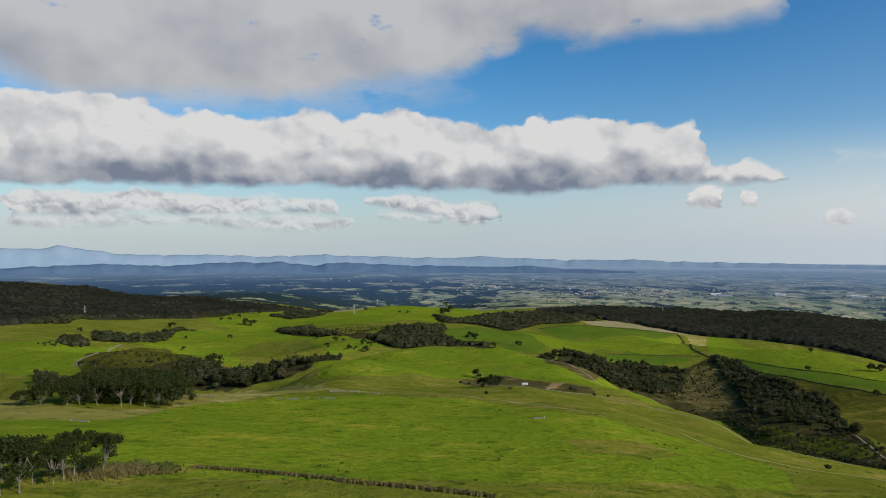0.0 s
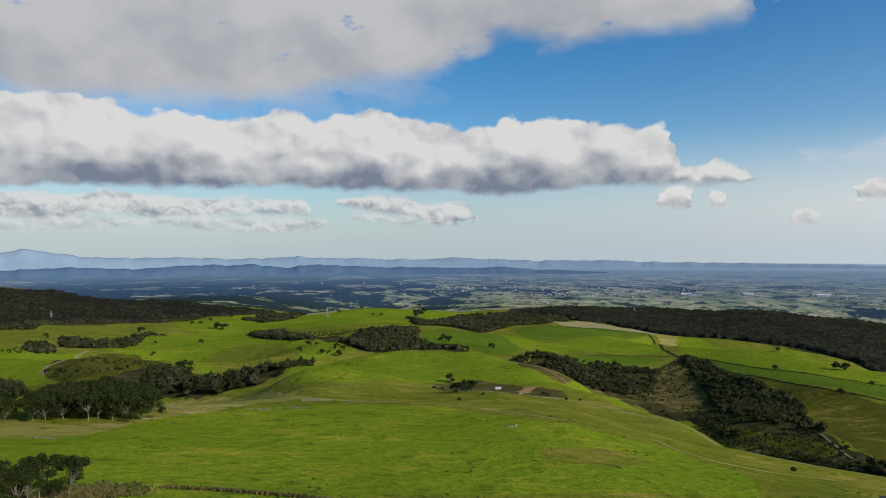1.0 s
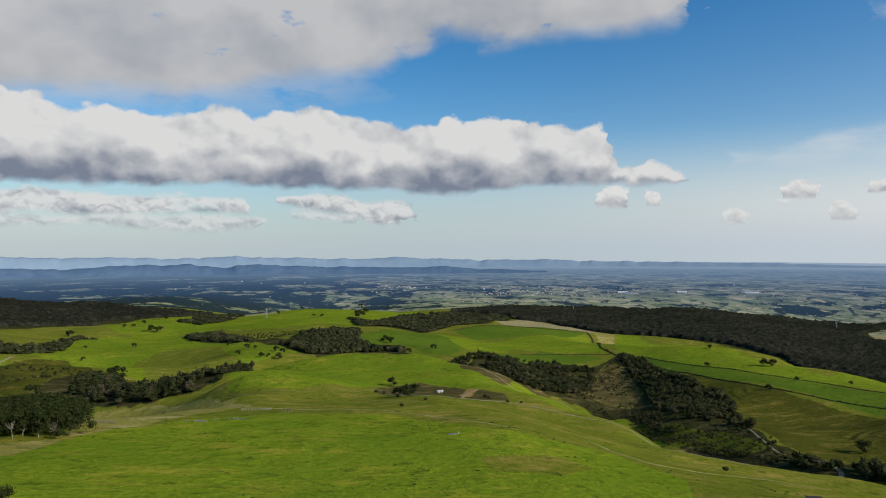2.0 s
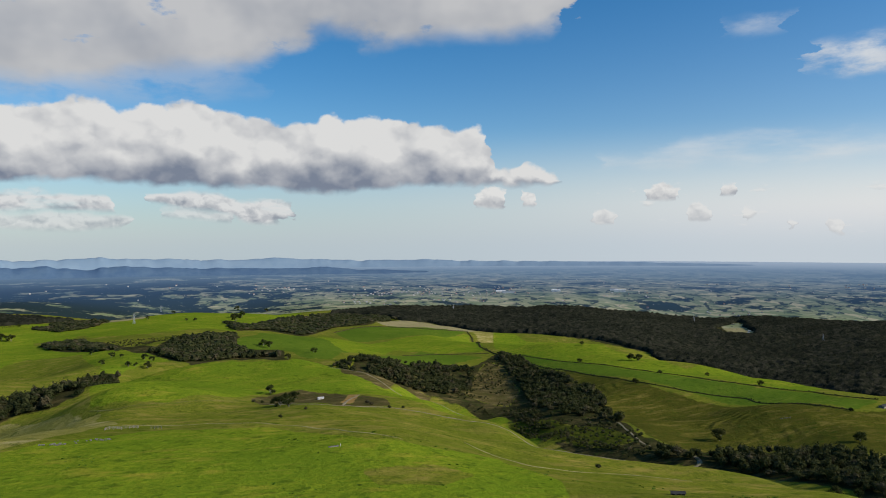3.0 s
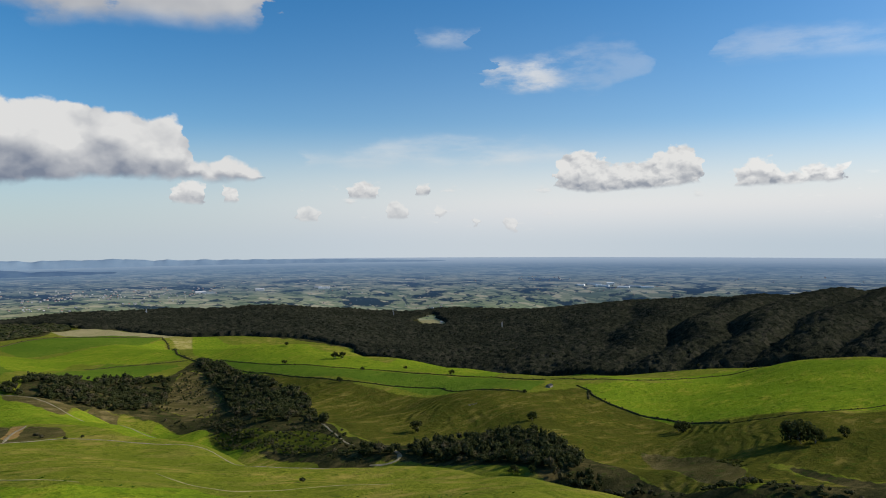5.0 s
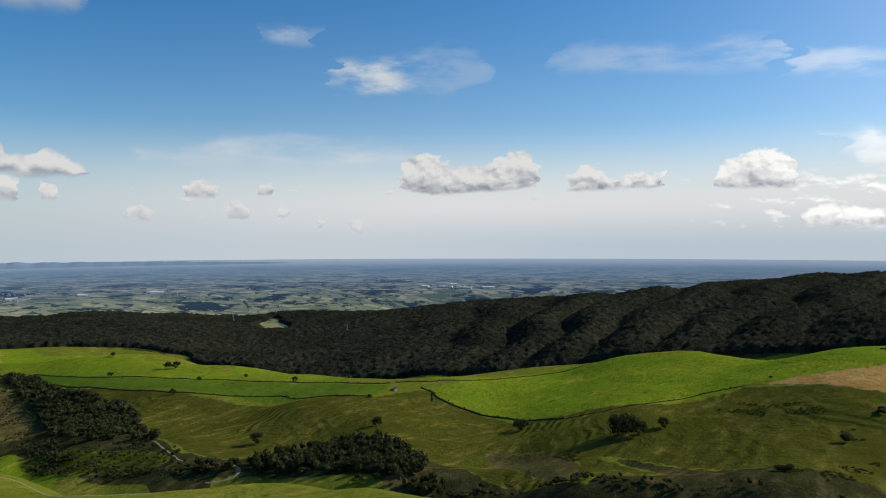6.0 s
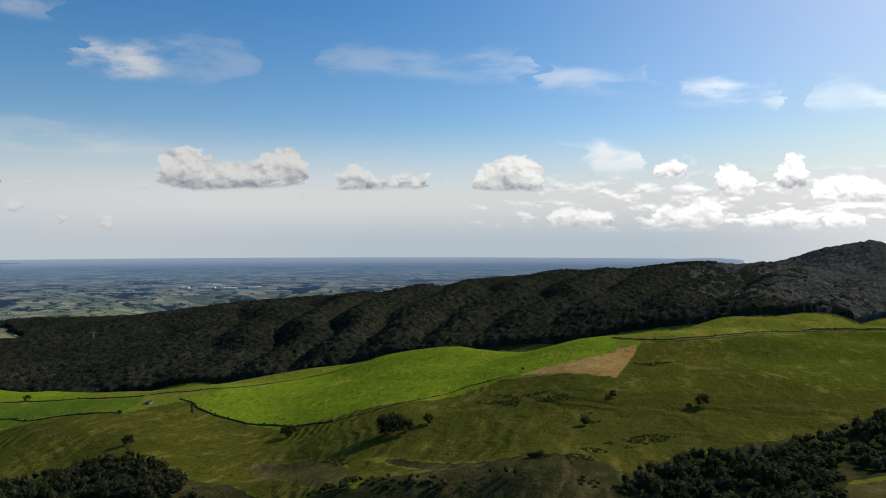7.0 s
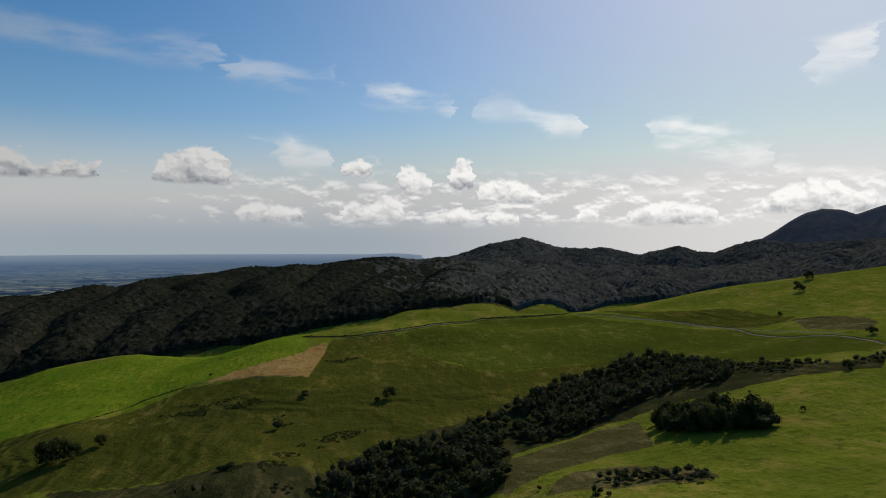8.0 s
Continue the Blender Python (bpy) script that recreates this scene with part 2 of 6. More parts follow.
class Nodes:
    """Short hand for building a node tree."""

    def __init__(self, tree):
        self.tree = tree

    def add(self, kind, operation=None, clamp=False, blend=None, smooth=None, distance=None, attribute=None):
        n = self.tree.nodes.new(kind)
        if operation:
            n.operation = operation
        if clamp:
            n.use_clamp = True
        if blend:
            n.data_type, n.blend_type = "RGBA", blend
        if smooth:
            n.interpolation_type = smooth
        if distance:
            n.distance = distance
        if attribute:
            n.attribute_name = attribute
        return n

    def put(self, n, key, value):
        if isinstance(value, bpy.types.NodeSocket):
            self.tree.links.new(value, n.inputs[key])
        else:
            n.inputs[key].default_value = value

    def math(self, op, a, b=0.0, c=0.0, clamp=False):
        n = self.add("ShaderNodeMath", op, clamp)
        for i, v in enumerate((a, b, c)):
            self.put(n, i, v)
        return n.outputs[0]

    def vec(self, op, a, b=(0, 0, 0)):
        n = self.add("ShaderNodeVectorMath", operation=op)
        self.put(n, 0, a)
        self.put(n, 1, b)
        return n.outputs[1 if op in ("LENGTH", "DOT_PRODUCT") else 0]

    def mix(self, k, a, b, mode="MIX"):
        n = self.add("ShaderNodeMix", blend=mode)
        self.put(n, 0, k)
        self.put(n, 6, a)
        self.put(n, 7, b)
        return n.outputs[2]

    def noise(self, at, scale, detail=4.0, rough=0.55, lacunarity=2.0):
        n = self.add("ShaderNodeTexNoise")
        self.put(n, "Vector", at)
        for key, v in (("Scale", scale), ("Detail", detail), ("Roughness", rough), ("Lacunarity", lacunarity)):
            n.inputs[key].default_value = v
        return n.outputs[0]

    def step(self, v, lo, hi, to0=0.0, to1=1.0):
        n = self.add("ShaderNodeMapRange", smooth="SMOOTHSTEP")
        for i, x in enumerate((v, lo, hi, to0, to1)):
            self.put(n, i, x)
        return n.outputs[0]

    def ramp(self, k, stops, how="LINEAR"):
        n = self.add("ShaderNodeValToRGB")
        self.put(n, 0, k)
        r = n.color_ramp
        r.interpolation = how
        while len(r.elements) < len(stops):
            r.elements.new(0.5)
        for e, (p, c) in zip(r.elements, stops):
            e.position = p
            e.color = (*c, 1) if len(c) == 3 else c
        return n.outputs[0]

    def combine(self, x, y, z):
        n = self.add("ShaderNodeCombineXYZ")
        for i, v in enumerate((x, y, z)):
            self.put(n, i, v)
        return n.outputs[0]

    def split(self, v):
        n = self.add("ShaderNodeSeparateXYZ")
        self.put(n, 0, v)
        return n.outputs


world = bpy.data.worlds.new("world")
scene.world = world
world.use_nodes = True
world.node_tree.nodes.clear()
W = Nodes(world.node_tree)

sky = W.add("ShaderNodeTexSky")
sky.sky_type, sky.sun_disc = "NISHITA", False
sky.sun_elevation, sky.sun_rotation = radians(SUN_HEIGHT), radians(SUN_HEADING)
sky.altitude, sky.air_density, sky.dust_density, sky.ozone_density = 400, 1.0, 0.25, 3.0
SKY_POWER = 0.10
way = W.add("ShaderNodeTexCoord").outputs["Generated"]
wx, wy, wz = W.split(way)
heading = W.math("DEGREES", W.math("ARCTAN2", wx, wy))
height = W.math("DEGREES", W.math("ARCSINE", wz))
flat_at = W.combine(heading, W.math("MULTIPLY", height, 1.25), 0.0)

SPAN0, SPAN, TALL = -60.0, 200.0, 30.0  # headings and heights that the layers cover


def wobble(scale, amount, detail=5.0, stretch=1.0):
    """Heading and height, pushed about by turbulence."""
    n = W.add("ShaderNodeTexNoise")
    W.put(n, "Vector", W.vec("MULTIPLY", flat_at, (1.0 / stretch, 1.0, 1.0)))
    n.inputs["Scale"].default_value, n.inputs["Detail"].default_value, n.inputs["Roughness"].default_value = scale, detail, 0.52
    r, g, b = W.split(n.outputs["Color"])
    return (W.math("ADD", heading, W.math("MULTIPLY", W.math("SUBTRACT", r, 0.5), amount * 1.4 * stretch)),
            W.math("ADD", height, W.math("MULTIPLY", W.math("SUBTRACT", g, 0.5), amount)))


def layer(rows, moved, soft_top, soft_base, flatness=0.5):
    """Thickness of a cloud layer and the height within it, 0 at the base and 1 at the top."""
    h, v = moved
    stops = [((a - SPAN0) / SPAN, (top / TALL, max(base, 0) / TALL, thick)) for a, top, base, thick in rows]
    k = W.math("DIVIDE", W.math("SUBTRACT", h, SPAN0), SPAN)
    top, base, thick = W.split(W.ramp(k, stops))
    top, base = W.math("MULTIPLY", top, TALL), W.math("MULTIPLY", base, TALL)
    up = W.step(W.math("SUBTRACT", top, v), -soft_top * 0.8, soft_top * 0.6)
    level = W.math("ADD", W.math("MULTIPLY", v, flatness), W.math("MULTIPLY", height, 1.0 - flatness))
    down = W.step(W.math("SUBTRACT", level, base), -soft_base * 0.8, soft_base * 0.6)
    inside = W.math("DIVIDE", W.math("SUBTRACT", v, base), W.math("MAXIMUM", W.math("SUBTRACT", top, base), 0.3))
    return W.math("MULTIPLY", W.math("MULTIPLY", up, down), thick), inside


def lumps(scale, shift):
    """Light and shade on the heaps: turbulence against the same turbulence a step towards the sun."""
    a = W.noise(flat_at, scale, 4.0, 0.5)
    b = W.noise(W.vec("ADD", flat_at, shift), scale, 4.0, 0.5)
    return W.math("SUBTRACT", a, b)


def heap_height(at, scale, detail):
    """Rounded cauliflower heads: high in the middle of each, with creases between."""
    n = W.add("ShaderNodeTexVoronoi", distance="EUCLIDEAN")
    W.put(n, "Vector", at)
    for key, v in (("Scale", scale), ("Detail", detail), ("Roughness", 0.55), ("Lacunarity", 2.2)):
        n.inputs[key].default_value = v
    return n.outputs["Distance"]


stir = W.add("ShaderNodeTexNoise")
W.put(stir, "Vector", flat_at)
stir.inputs["Scale"].default_value, stir.inputs["Detail"].default_value = 0.8, 3.0
stirred = W.vec("ADD", flat_at, W.vec("MULTIPLY", W.vec("SUBTRACT", stir.outputs["Color"], (0.5, 0.5, 0.5)), (1.8, 1.4, 0.0)))


def heads(scale, detail, shift):
    """Light and shade on the rounded heads."""
    return W.math("SUBTRACT", heap_height(W.vec("ADD", stirred, shift), scale, detail), heap_height(stirred, scale, detail))


bank_relief = W.math("ADD", W.math("MULTIPLY", heads(0.30, 1.0, (0.40, 0.85, 0)), 0.42), W.math("MULTIPLY", lumps(0.16, (0.7, 1.8, 0)), 1.35))
soft_relief = lumps(0.085, (1.2, 2.6, 0))
relief = W.math("ADD", W.math("MULTIPLY", lumps(0.20, (0.6, 1.8, 0)), 1.7), W.math("MULTIPLY", lumps(0.62, (0.2, 0.55, 0)), 0.55))
small_relief = W.math("ADD", W.math("MULTIPLY", lumps(0.55, (0.25, 0.7, 0)), 1.1), W.math("MULTIPLY", heads(1.0, 1.0, (0.12, 0.3, 0)), 0.4))
billow = wobble(0.50, 1.5, 4.0)
bulge = W.math("MULTIPLY", W.math("SUBTRACT", heap_height(stirred, 0.34, 1.0), 0.66), 0.95)
billow = (billow[0], W.math("ADD", billow[1], bulge))
fine_billow = wobble(1.0, 1.9, 6.0)
puff = wobble(1.4, 0.85, 4.0)
veil = wobble(0.45, 2.4, 6.0, 2.2)

colour = W.vec("SCALE", sky.outputs[0])
colour.node.inputs["Scale"].default_value = SKY_POWER
deep_blue = W.add("ShaderNodeHueSaturation")
W.put(deep_blue, "Color", colour)
deep_blue.inputs["Saturation"].default_value, deep_blue.inputs["Value"].default_value = 1.40, 1.22
colour = W.vec("MINIMUM", deep_blue.outputs[0], (1.00, 1.00, 1.02))
# the air is brighter towards the sun
toward = W.math("MAXIMUM", W.vec("DOT_PRODUCT", way, tuple(sun_way)), 0.0)
forward = W.math("POWER", toward, 7.0)
colour = W.mix(W.math("MULTIPLY", forward, 0.70), colour, (1.08, 1.07, 1.17, 1))
# milky air over the lowland, thinning upwards
milk = W.math("ADD", W.math("MULTIPLY", W.step(height, 9.5, 2.2), 0.72),
              W.math("MULTIPLY", W.math("POWER", 2.718, W.math("DIVIDE", W.math("MAXIMUM", height, 0.0), -8.5)), W.step(heading, 15.0, 60.0, 0.28, 0.44)))
milk_side = W.step(heading, -15.0, 45.0, 0.66, 0.95)
hazy = W.mix(W.step(heading, -5.0, 60.0), (0.40, 0.51, 0.59, 1), (0.76, 0.765, 0.77, 1))
hazy = W.mix(W.step(heading, 88.0, 135.0), hazy, (1.12, 1.10, 1.08, 1))
colour = W.mix(W.math("MULTIPLY", milk, milk_side), colour, hazy)
# a dull blue layer of haze lies on the lowland itself
ground_haze = W.math("MULTIPLY", W.step(height, 3.2, -0.6, 0.0, 1.0), W.math("MULTIPLY", W.step(heading, 40.0, 75.0, 0.55, 0.85), W.step(heading, 116.0, 88.0)))
colour = W.mix(ground_haze, colour, (0.46, 0.555, 0.64, 1))

# clouds are brighter near the sun
WHITE = W.mix(W.step(heading, 60.0, 112.0), (0.76, 0.76, 0.75, 1), (1.48, 1.46, 1.42, 1))
SHADOW = W.mix(W.step(heading, 70.0, 125.0), (0.30, 0.33, 0.385, 1), (0.52, 0.53, 0.57, 1))


def lay(colour, rows, moved, soft_top, soft_base, shade=1.0, relief_power=1.0, strength=1.0, ragged=0.0, fibre=0.4, white=WHITE, grey=SHADOW, full=0.64, lit_from=-0.05, lit_to=0.85, bumps=None):
    dense, inside = layer(rows, moved, soft_top, soft_base, 0.22 if bumps is small_relief else 0.5)
    if ragged:
        dense = W.math("MULTIPLY", dense, W.step(W.noise(W.vec("MULTIPLY", flat_at, (fibre, 1.0, 1.0)), 0.40, 6.0, 0.60), 0.5 - ragged, full))
    lit = W.math("ADD", W.math("MULTIPLY", W.step(inside, lit_from, lit_to), shade), 1.0 - shade)
    lit = W.math("ADD", lit, W.math("MULTIPLY", bumps or relief, relief_power), clamp=True)
    return W.mix(W.math("MULTIPLY", dense, strength, clamp=True), colour, W.mix(lit, grey, white))


colour = lay(colour, STREAKS_SUN, veil, 0.8, 0.8, 0.1, 0.2, 0.8, 0.14, 0.3)
colour = lay(colour, STREAKS, veil, 0.8, 0.8, 0.1, 0.2, 0.95, 0.20, 0.3)
colour = lay(colour, WISPS, veil, 0.8, 0.8, 0.1, 0.3, 0.80, 0.14, 0.5)
colour = lay(colour, WISPS_SUN, veil, 0.8, 0.8, 0.1, 0.3, 0.85, 0.16, 0.35)
colour = lay(colour, WISPS_EAST, veil, 0.8, 0.8, 0.1, 0.3, 0.80, 0.16, 0.35)
low_air = wobble(0.6, 1.5, 6.0, 1.9)
LOW_WHITE = (0.72, 0.725, 0.725, 1)
colour = lay(colour, LOWER, low_air, 0.4, 0.4, 0.5, 1.6, 0.95, 0.24, 0.3, LOW_WHITE, full=0.48, bumps=small_relief)
colour = lay(colour, LOW, low_air, 0.3, 0.4, 0.6, 1.8, 1.0, 0.28, 0.32, LOW_WHITE, full=0.46, bumps=small_relief)


def small_heaps(colour):
    """Rows of small fair-weather clouds low over the horizon, thicker to the south-east."""
    flat = W.combine(W.math("MULTIPLY", heading, 0.62), W.math("MULTIPLY", height, 1.5), 3.7)
    n = W.noise(flat, 0.75, 5.0, 0.55)
    under = W.noise(W.vec("ADD", flat, (0.05, 0.35, 0.0)), 0.75, 5.0, 0.55)
    band = W.math("MULTIPLY", W.step(height, 0.4, 1.6), W.step(height, 5.6, 3.6))
    need = W.math("ADD", W.step(heading, 66.0, 92.0, 0.62, 0.47), W.step(heading, 20.0, 35.0, 0.3, 0.0))
    dense = W.math("MULTIPLY", W.step(W.math("SUBTRACT", n, need), -0.02, 0.16), band)
    lit = W.math("ADD", 0.78, W.math("MULTIPLY", W.math("SUBTRACT", n, under), 3.0), clamp=True)
    return W.mix(W.math("MULTIPLY", dense, 0.85), colour, W.mix(lit, SHADOW, WHITE))


colour = small_heaps(colour)
colour = lay(colour, HIGH_VEIL, veil, 2.0, 2.2, 0.1, 0.6, 0.75, 0.22, 0.5, (0.60, 0.61, 0.63, 1), (0.40, 0.43, 0.48, 1), full=0.56, bumps=soft_relief)
colour = lay(colour, HIGH, wobble(0.26, 4.4, 7.0, 1.4), 0.9, 1.5, 0.30, 2.3, 0.96, 0.30, 0.55, (0.56, 0.56, 0.565, 1), (0.25, 0.28, 0.34, 1), full=0.38, bumps=soft_relief)
colour = lay(colour, HEAPS_LOW, puff, 0.22, 0.2, 0.5, 0.8, 0.9, bumps=small_relief)
colour = lay(colour, HEAPS_FAR, puff, 0.25, 0.3, 0.55, 1.0, 0.95, bumps=small_relief)
colour = lay(colour, HEAPS_SOUTH, puff, 0.25, 0.3, 0.55, 1.0, 0.95, bumps=small_relief)
colour = lay(colour, HEAPS, puff, 0.22, 0.25, 0.55, 1.0, bumps=small_relief)
colour = lay(colour, HEAPS_MID, fine_billow, 0.25, 0.25, 0.62, 1.3, bumps=small_relief)
colour = lay(colour, HEAPS_EAST, puff, 0.22, 0.25, 0.62, 1.2, bumps=small_relief)
colour = lay(colour, HEAPS_SUN, puff, 0.25, 0.3, 0.6, 1.2, bumps=small_relief)
colour = lay(colour, BANK, billow, 0.30, 0.45, 0.92, 1.25, 1.0, 0.0, 0.4, (0.73, 0.73, 0.725, 1), (0.20, 0.235, 0.31, 1), lit_from=-0.05, lit_to=0.70, bumps=bank_relief)

background = W.add("ShaderNodeBackground")
W.put(background, "Color", colour)
W.tree.links.new(background.outputs[0], W.add("ShaderNodeOutputWorld").inputs[0])
# ---- materials ----
def material(name, rough=0.9, metal=0.0, spec=0.2):
    m = bpy.data.materials.new(name)
    m.use_nodes = True
    n = Nodes(m.node_tree)
    shade = m.node_tree.nodes["Principled BSDF"]
    shade.inputs["Roughness"].default_value, shade.inputs["Metallic"].default_value = rough, metal
    shade.inputs["Specular IOR Level"].default_value = spec
    at = n.add("ShaderNodeNewGeometry").outputs["Position"]
    return m, n, shade, at


def bump(n, shade, height, power, distance):
    b = n.add("ShaderNodeBump")
    n.put(b, "Height", height)
    b.inputs["Strength"].default_value, b.inputs["Distance"].default_value = power, distance
    n.tree.links.new(b.outputs[0], shade.inputs["Normal"])


def land_material():
    """Grassland: the covers meet in ragged edges; clumps, streaks and drier patches in each."""
    m, n, shade, at = material("grassland", 1.0, 0.0, 0.0)
    broad = n.noise(at, 0.011, 4.0, 0.6)
    patch = n.noise(n.vec("MULTIPLY", at, (1.0, 2.0, 1.0)), 0.032, 6.0, 0.70)
    streak = n.noise(n.vec("MULTIPLY", at, (0.7, 1.9, 1.0)), 0.09, 5.0, 0.65)
    tuft = n.noise(at, 0.42, 5.0, 0.75)
    clump = n.noise(at, 0.13, 4.0, 0.65)
    # ribs of trodden sheep paths across the slopes
    x, y, z = n.split(at)
    ribs = n.math("SINE", n.math("ADD", n.math("MULTIPLY", z, 2.3), n.math("MULTIPLY", n.noise(at, 0.05, 4.0), 9.0)))

    def grass(low, mid, dry, start, wide=0.16):
        c = n.mix(n.step(tuft, 0.33, 0.67), (*low, 1), (*mid, 1))
        c = n.mix(n.step(n.math("ADD", n.math("MULTIPLY", patch, 0.65), n.math("MULTIPLY", streak, 0.35)), start, start + wide), c, (*dry, 1))
        return n.mix(n.math("MULTIPLY", n.step(broad, 0.42, 0.60), 0.60), c, (*low, 1))

    pasture = grass((0.112, 0.136, 0.014), (0.200, 0.208, 0.021), (0.285, 0.228, 0.046), 0.47)
    covers = (("meadow", grass((0.122, 0.190, 0.012), (0.212, 0.258, 0.016), (0.320, 0.282, 0.030), 0.50)),
              ("rough", grass((0.058, 0.061, 0.010), (0.108, 0.106, 0.014), (0.192, 0.152, 0.032), 0.48)),
              ("dry", grass((0.205, 0.190, 0.036), (0.310, 0.268, 0.066), (0.400, 0.335, 0.130), 0.46)),
              ("scrub", grass((0.028, 0.030, 0.011), (0.056, 0.052, 0.018), (0.120, 0.094, 0.036), 0.46)),
              ("soil", grass((0.310, 0.170, 0.048), (0.440, 0.275, 0.090), (0.420, 0.305, 0.120), 0.45)),
              ("lush", grass((0.078, 0.134, 0.013), (0.124, 0.176, 0.016), (0.200, 0.204, 0.032), 0.53)),
              ("bracken", grass((0.066, 0.058, 0.018), (0.125, 0.098, 0.034), (0.215, 0.165, 0.066), 0.47)),
              ("stubble", grass((0.290, 0.245, 0.110), (0.390, 0.330, 0.165), (0.300, 0.280, 0.110), 0.50)),
              ("olive", grass((0.066, 0.080, 0.010), (0.116, 0.126, 0.015), (0.195, 0.168, 0.036), 0.50)))
    edge = n.math("ADD", n.math("MULTIPLY", n.math("SUBTRACT", n.noise(at, 0.09, 5.0, 0.7), 0.5), 0.9), n.math("MULTIPLY", n.math("SUBTRACT", n.noise(at, 0.02, 4.0, 0.6), 0.5), 0.9))
    c = pasture
    for name, look_of in covers:
        mask = n.add("ShaderNodeAttribute", attribute=name).outputs["Fac"]
        c = n.mix(n.step(n.math("ADD", mask, edge), 0.40, 0.60), c, look_of)
    # rank tussocks and trodden bare spots
    c = n.mix(n.math("MULTIPLY", n.step(clump, 0.55, 0.66), 0.52), c, (0.035, 0.070, 0.008, 1))
    n.put(shade, "Base Color", c)
    relief = n.math("ADD", n.math("MULTIPLY", tuft, 0.8), n.math("ADD", n.math("MULTIPLY", clump, 2.0), n.math("MULTIPLY", streak, 0.9)))
    terraced = n.math("MULTIPLY", n.add("ShaderNodeAttribute", attribute="rough").outputs["Fac"], n.step(n.noise(at, 0.012, 2.0), 0.46, 0.60, 0.05, 0.55))
    bump(n, shade, n.math("ADD", relief, n.math("MULTIPLY", ribs, n.math("ADD", 0.06, terraced))), 0.7, 1.0)
    return m


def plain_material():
    """Farmland of the far lowland: strips of crops, woods and hedges, with haze painted in as blue that grows with
    distance.
    """
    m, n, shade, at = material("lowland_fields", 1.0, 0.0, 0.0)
    x, y, z = n.split(at)
    r = n.math("SQRT", n.math("ADD", n.math("MULTIPLY", x, x), n.math("MULTIPLY", y, y)))
    turn = n.math("ARCTAN2", x, y)
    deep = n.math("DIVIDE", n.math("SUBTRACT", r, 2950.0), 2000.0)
    grow = n.math("DIVIDE", n.math("SUBTRACT", r, 2900.0), 62.0)
    across = n.math("MULTIPLY", turn, n.math("ADD", 20.0, n.math("MULTIPLY", deep, 26.0)))

    def fields(fine, shift):
        """One pattern of crops: strips cut across by lanes."""
        cell = n.add("ShaderNodeTexVoronoi", distance="CHEBYCHEV")
        n.put(cell, "Vector", n.vec("ADD", n.vec("MULTIPLY", n.combine(across, grow, 0.0), (fine, fine, 1.0)), (shift, shift, 0.0)))
        cell.inputs["Scale"].default_value, cell.inputs["Randomness"].default_value = 1.0, 0.9
        return n.split(cell.outputs["Color"])

    wide, narrow = fields(1.0, 3.0), fields(2.1, 11.0)
    pick = n.math("FRACT", n.math("ADD", n.math("MULTIPLY", wide[0], 0.62), n.math("MULTIPLY", narrow[1], 0.38)))
    near = n.ramp(pick, [(0.0, (0.115, 0.150, 0.080)), (0.22, (0.200, 0.235, 0.112)), (0.40, (0.275, 0.280, 0.150)),
                         (0.55, (0.380, 0.345, 0.205)), (0.66, (0.245, 0.262, 0.130)), (0.80, (0.150, 0.185, 0.100))], "CONSTANT")
    # the same crops again, with blue haze mixed into their colours
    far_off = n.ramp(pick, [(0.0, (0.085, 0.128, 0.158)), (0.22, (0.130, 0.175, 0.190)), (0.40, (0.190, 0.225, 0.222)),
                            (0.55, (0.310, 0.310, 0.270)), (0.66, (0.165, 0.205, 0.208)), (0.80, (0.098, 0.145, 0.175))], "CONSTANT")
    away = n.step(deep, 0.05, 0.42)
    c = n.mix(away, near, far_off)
    # woods and shelter belts lie in long dark streaks, far ones tinted blue as haze
    belts = n.noise(n.combine(n.math("MULTIPLY", turn, 13.0), n.math("MULTIPLY", grow, 0.42), 0.0), 1.0, 6.0, 0.68)
    copses = n.noise(n.combine(n.math("MULTIPLY", turn, 60.0), n.math("MULTIPLY", grow, 1.1), 4.0), 1.0, 4.0, 0.6)
    # a cloud's shadow on the west, imitated by spreading the dark wood colour
    west = n.step(turn, -0.12, 0.30, 0.13, 0.0)
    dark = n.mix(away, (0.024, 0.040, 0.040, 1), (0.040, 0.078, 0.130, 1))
    c = n.mix(n.step(n.math("ADD", belts, west), 0.545, 0.585), c, dark)
    c = n.mix(n.math("MULTIPLY", n.step(copses, 0.56, 0.60), 0.9), c, dark)
    # glints of glasshouses and sheds too small to tell apart, painted as pale specks
    specks = n.noise(n.combine(n.math("MULTIPLY", turn, 420.0), n.math("MULTIPLY", grow, 4.0), 9.0), 1.0, 2.0, 0.5)
    c = n.mix(n.math("MULTIPLY", n.step(specks, 0.72, 0.76), 0.7), c, (0.62, 0.62, 0.60, 1))
    # haze painted into the colour: all fades to pale blue-grey near the horizon
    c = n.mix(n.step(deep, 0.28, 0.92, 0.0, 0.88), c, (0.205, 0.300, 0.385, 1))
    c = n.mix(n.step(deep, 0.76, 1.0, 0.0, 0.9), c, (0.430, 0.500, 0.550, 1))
    n.put(shade, "Base Color", c)
    return m


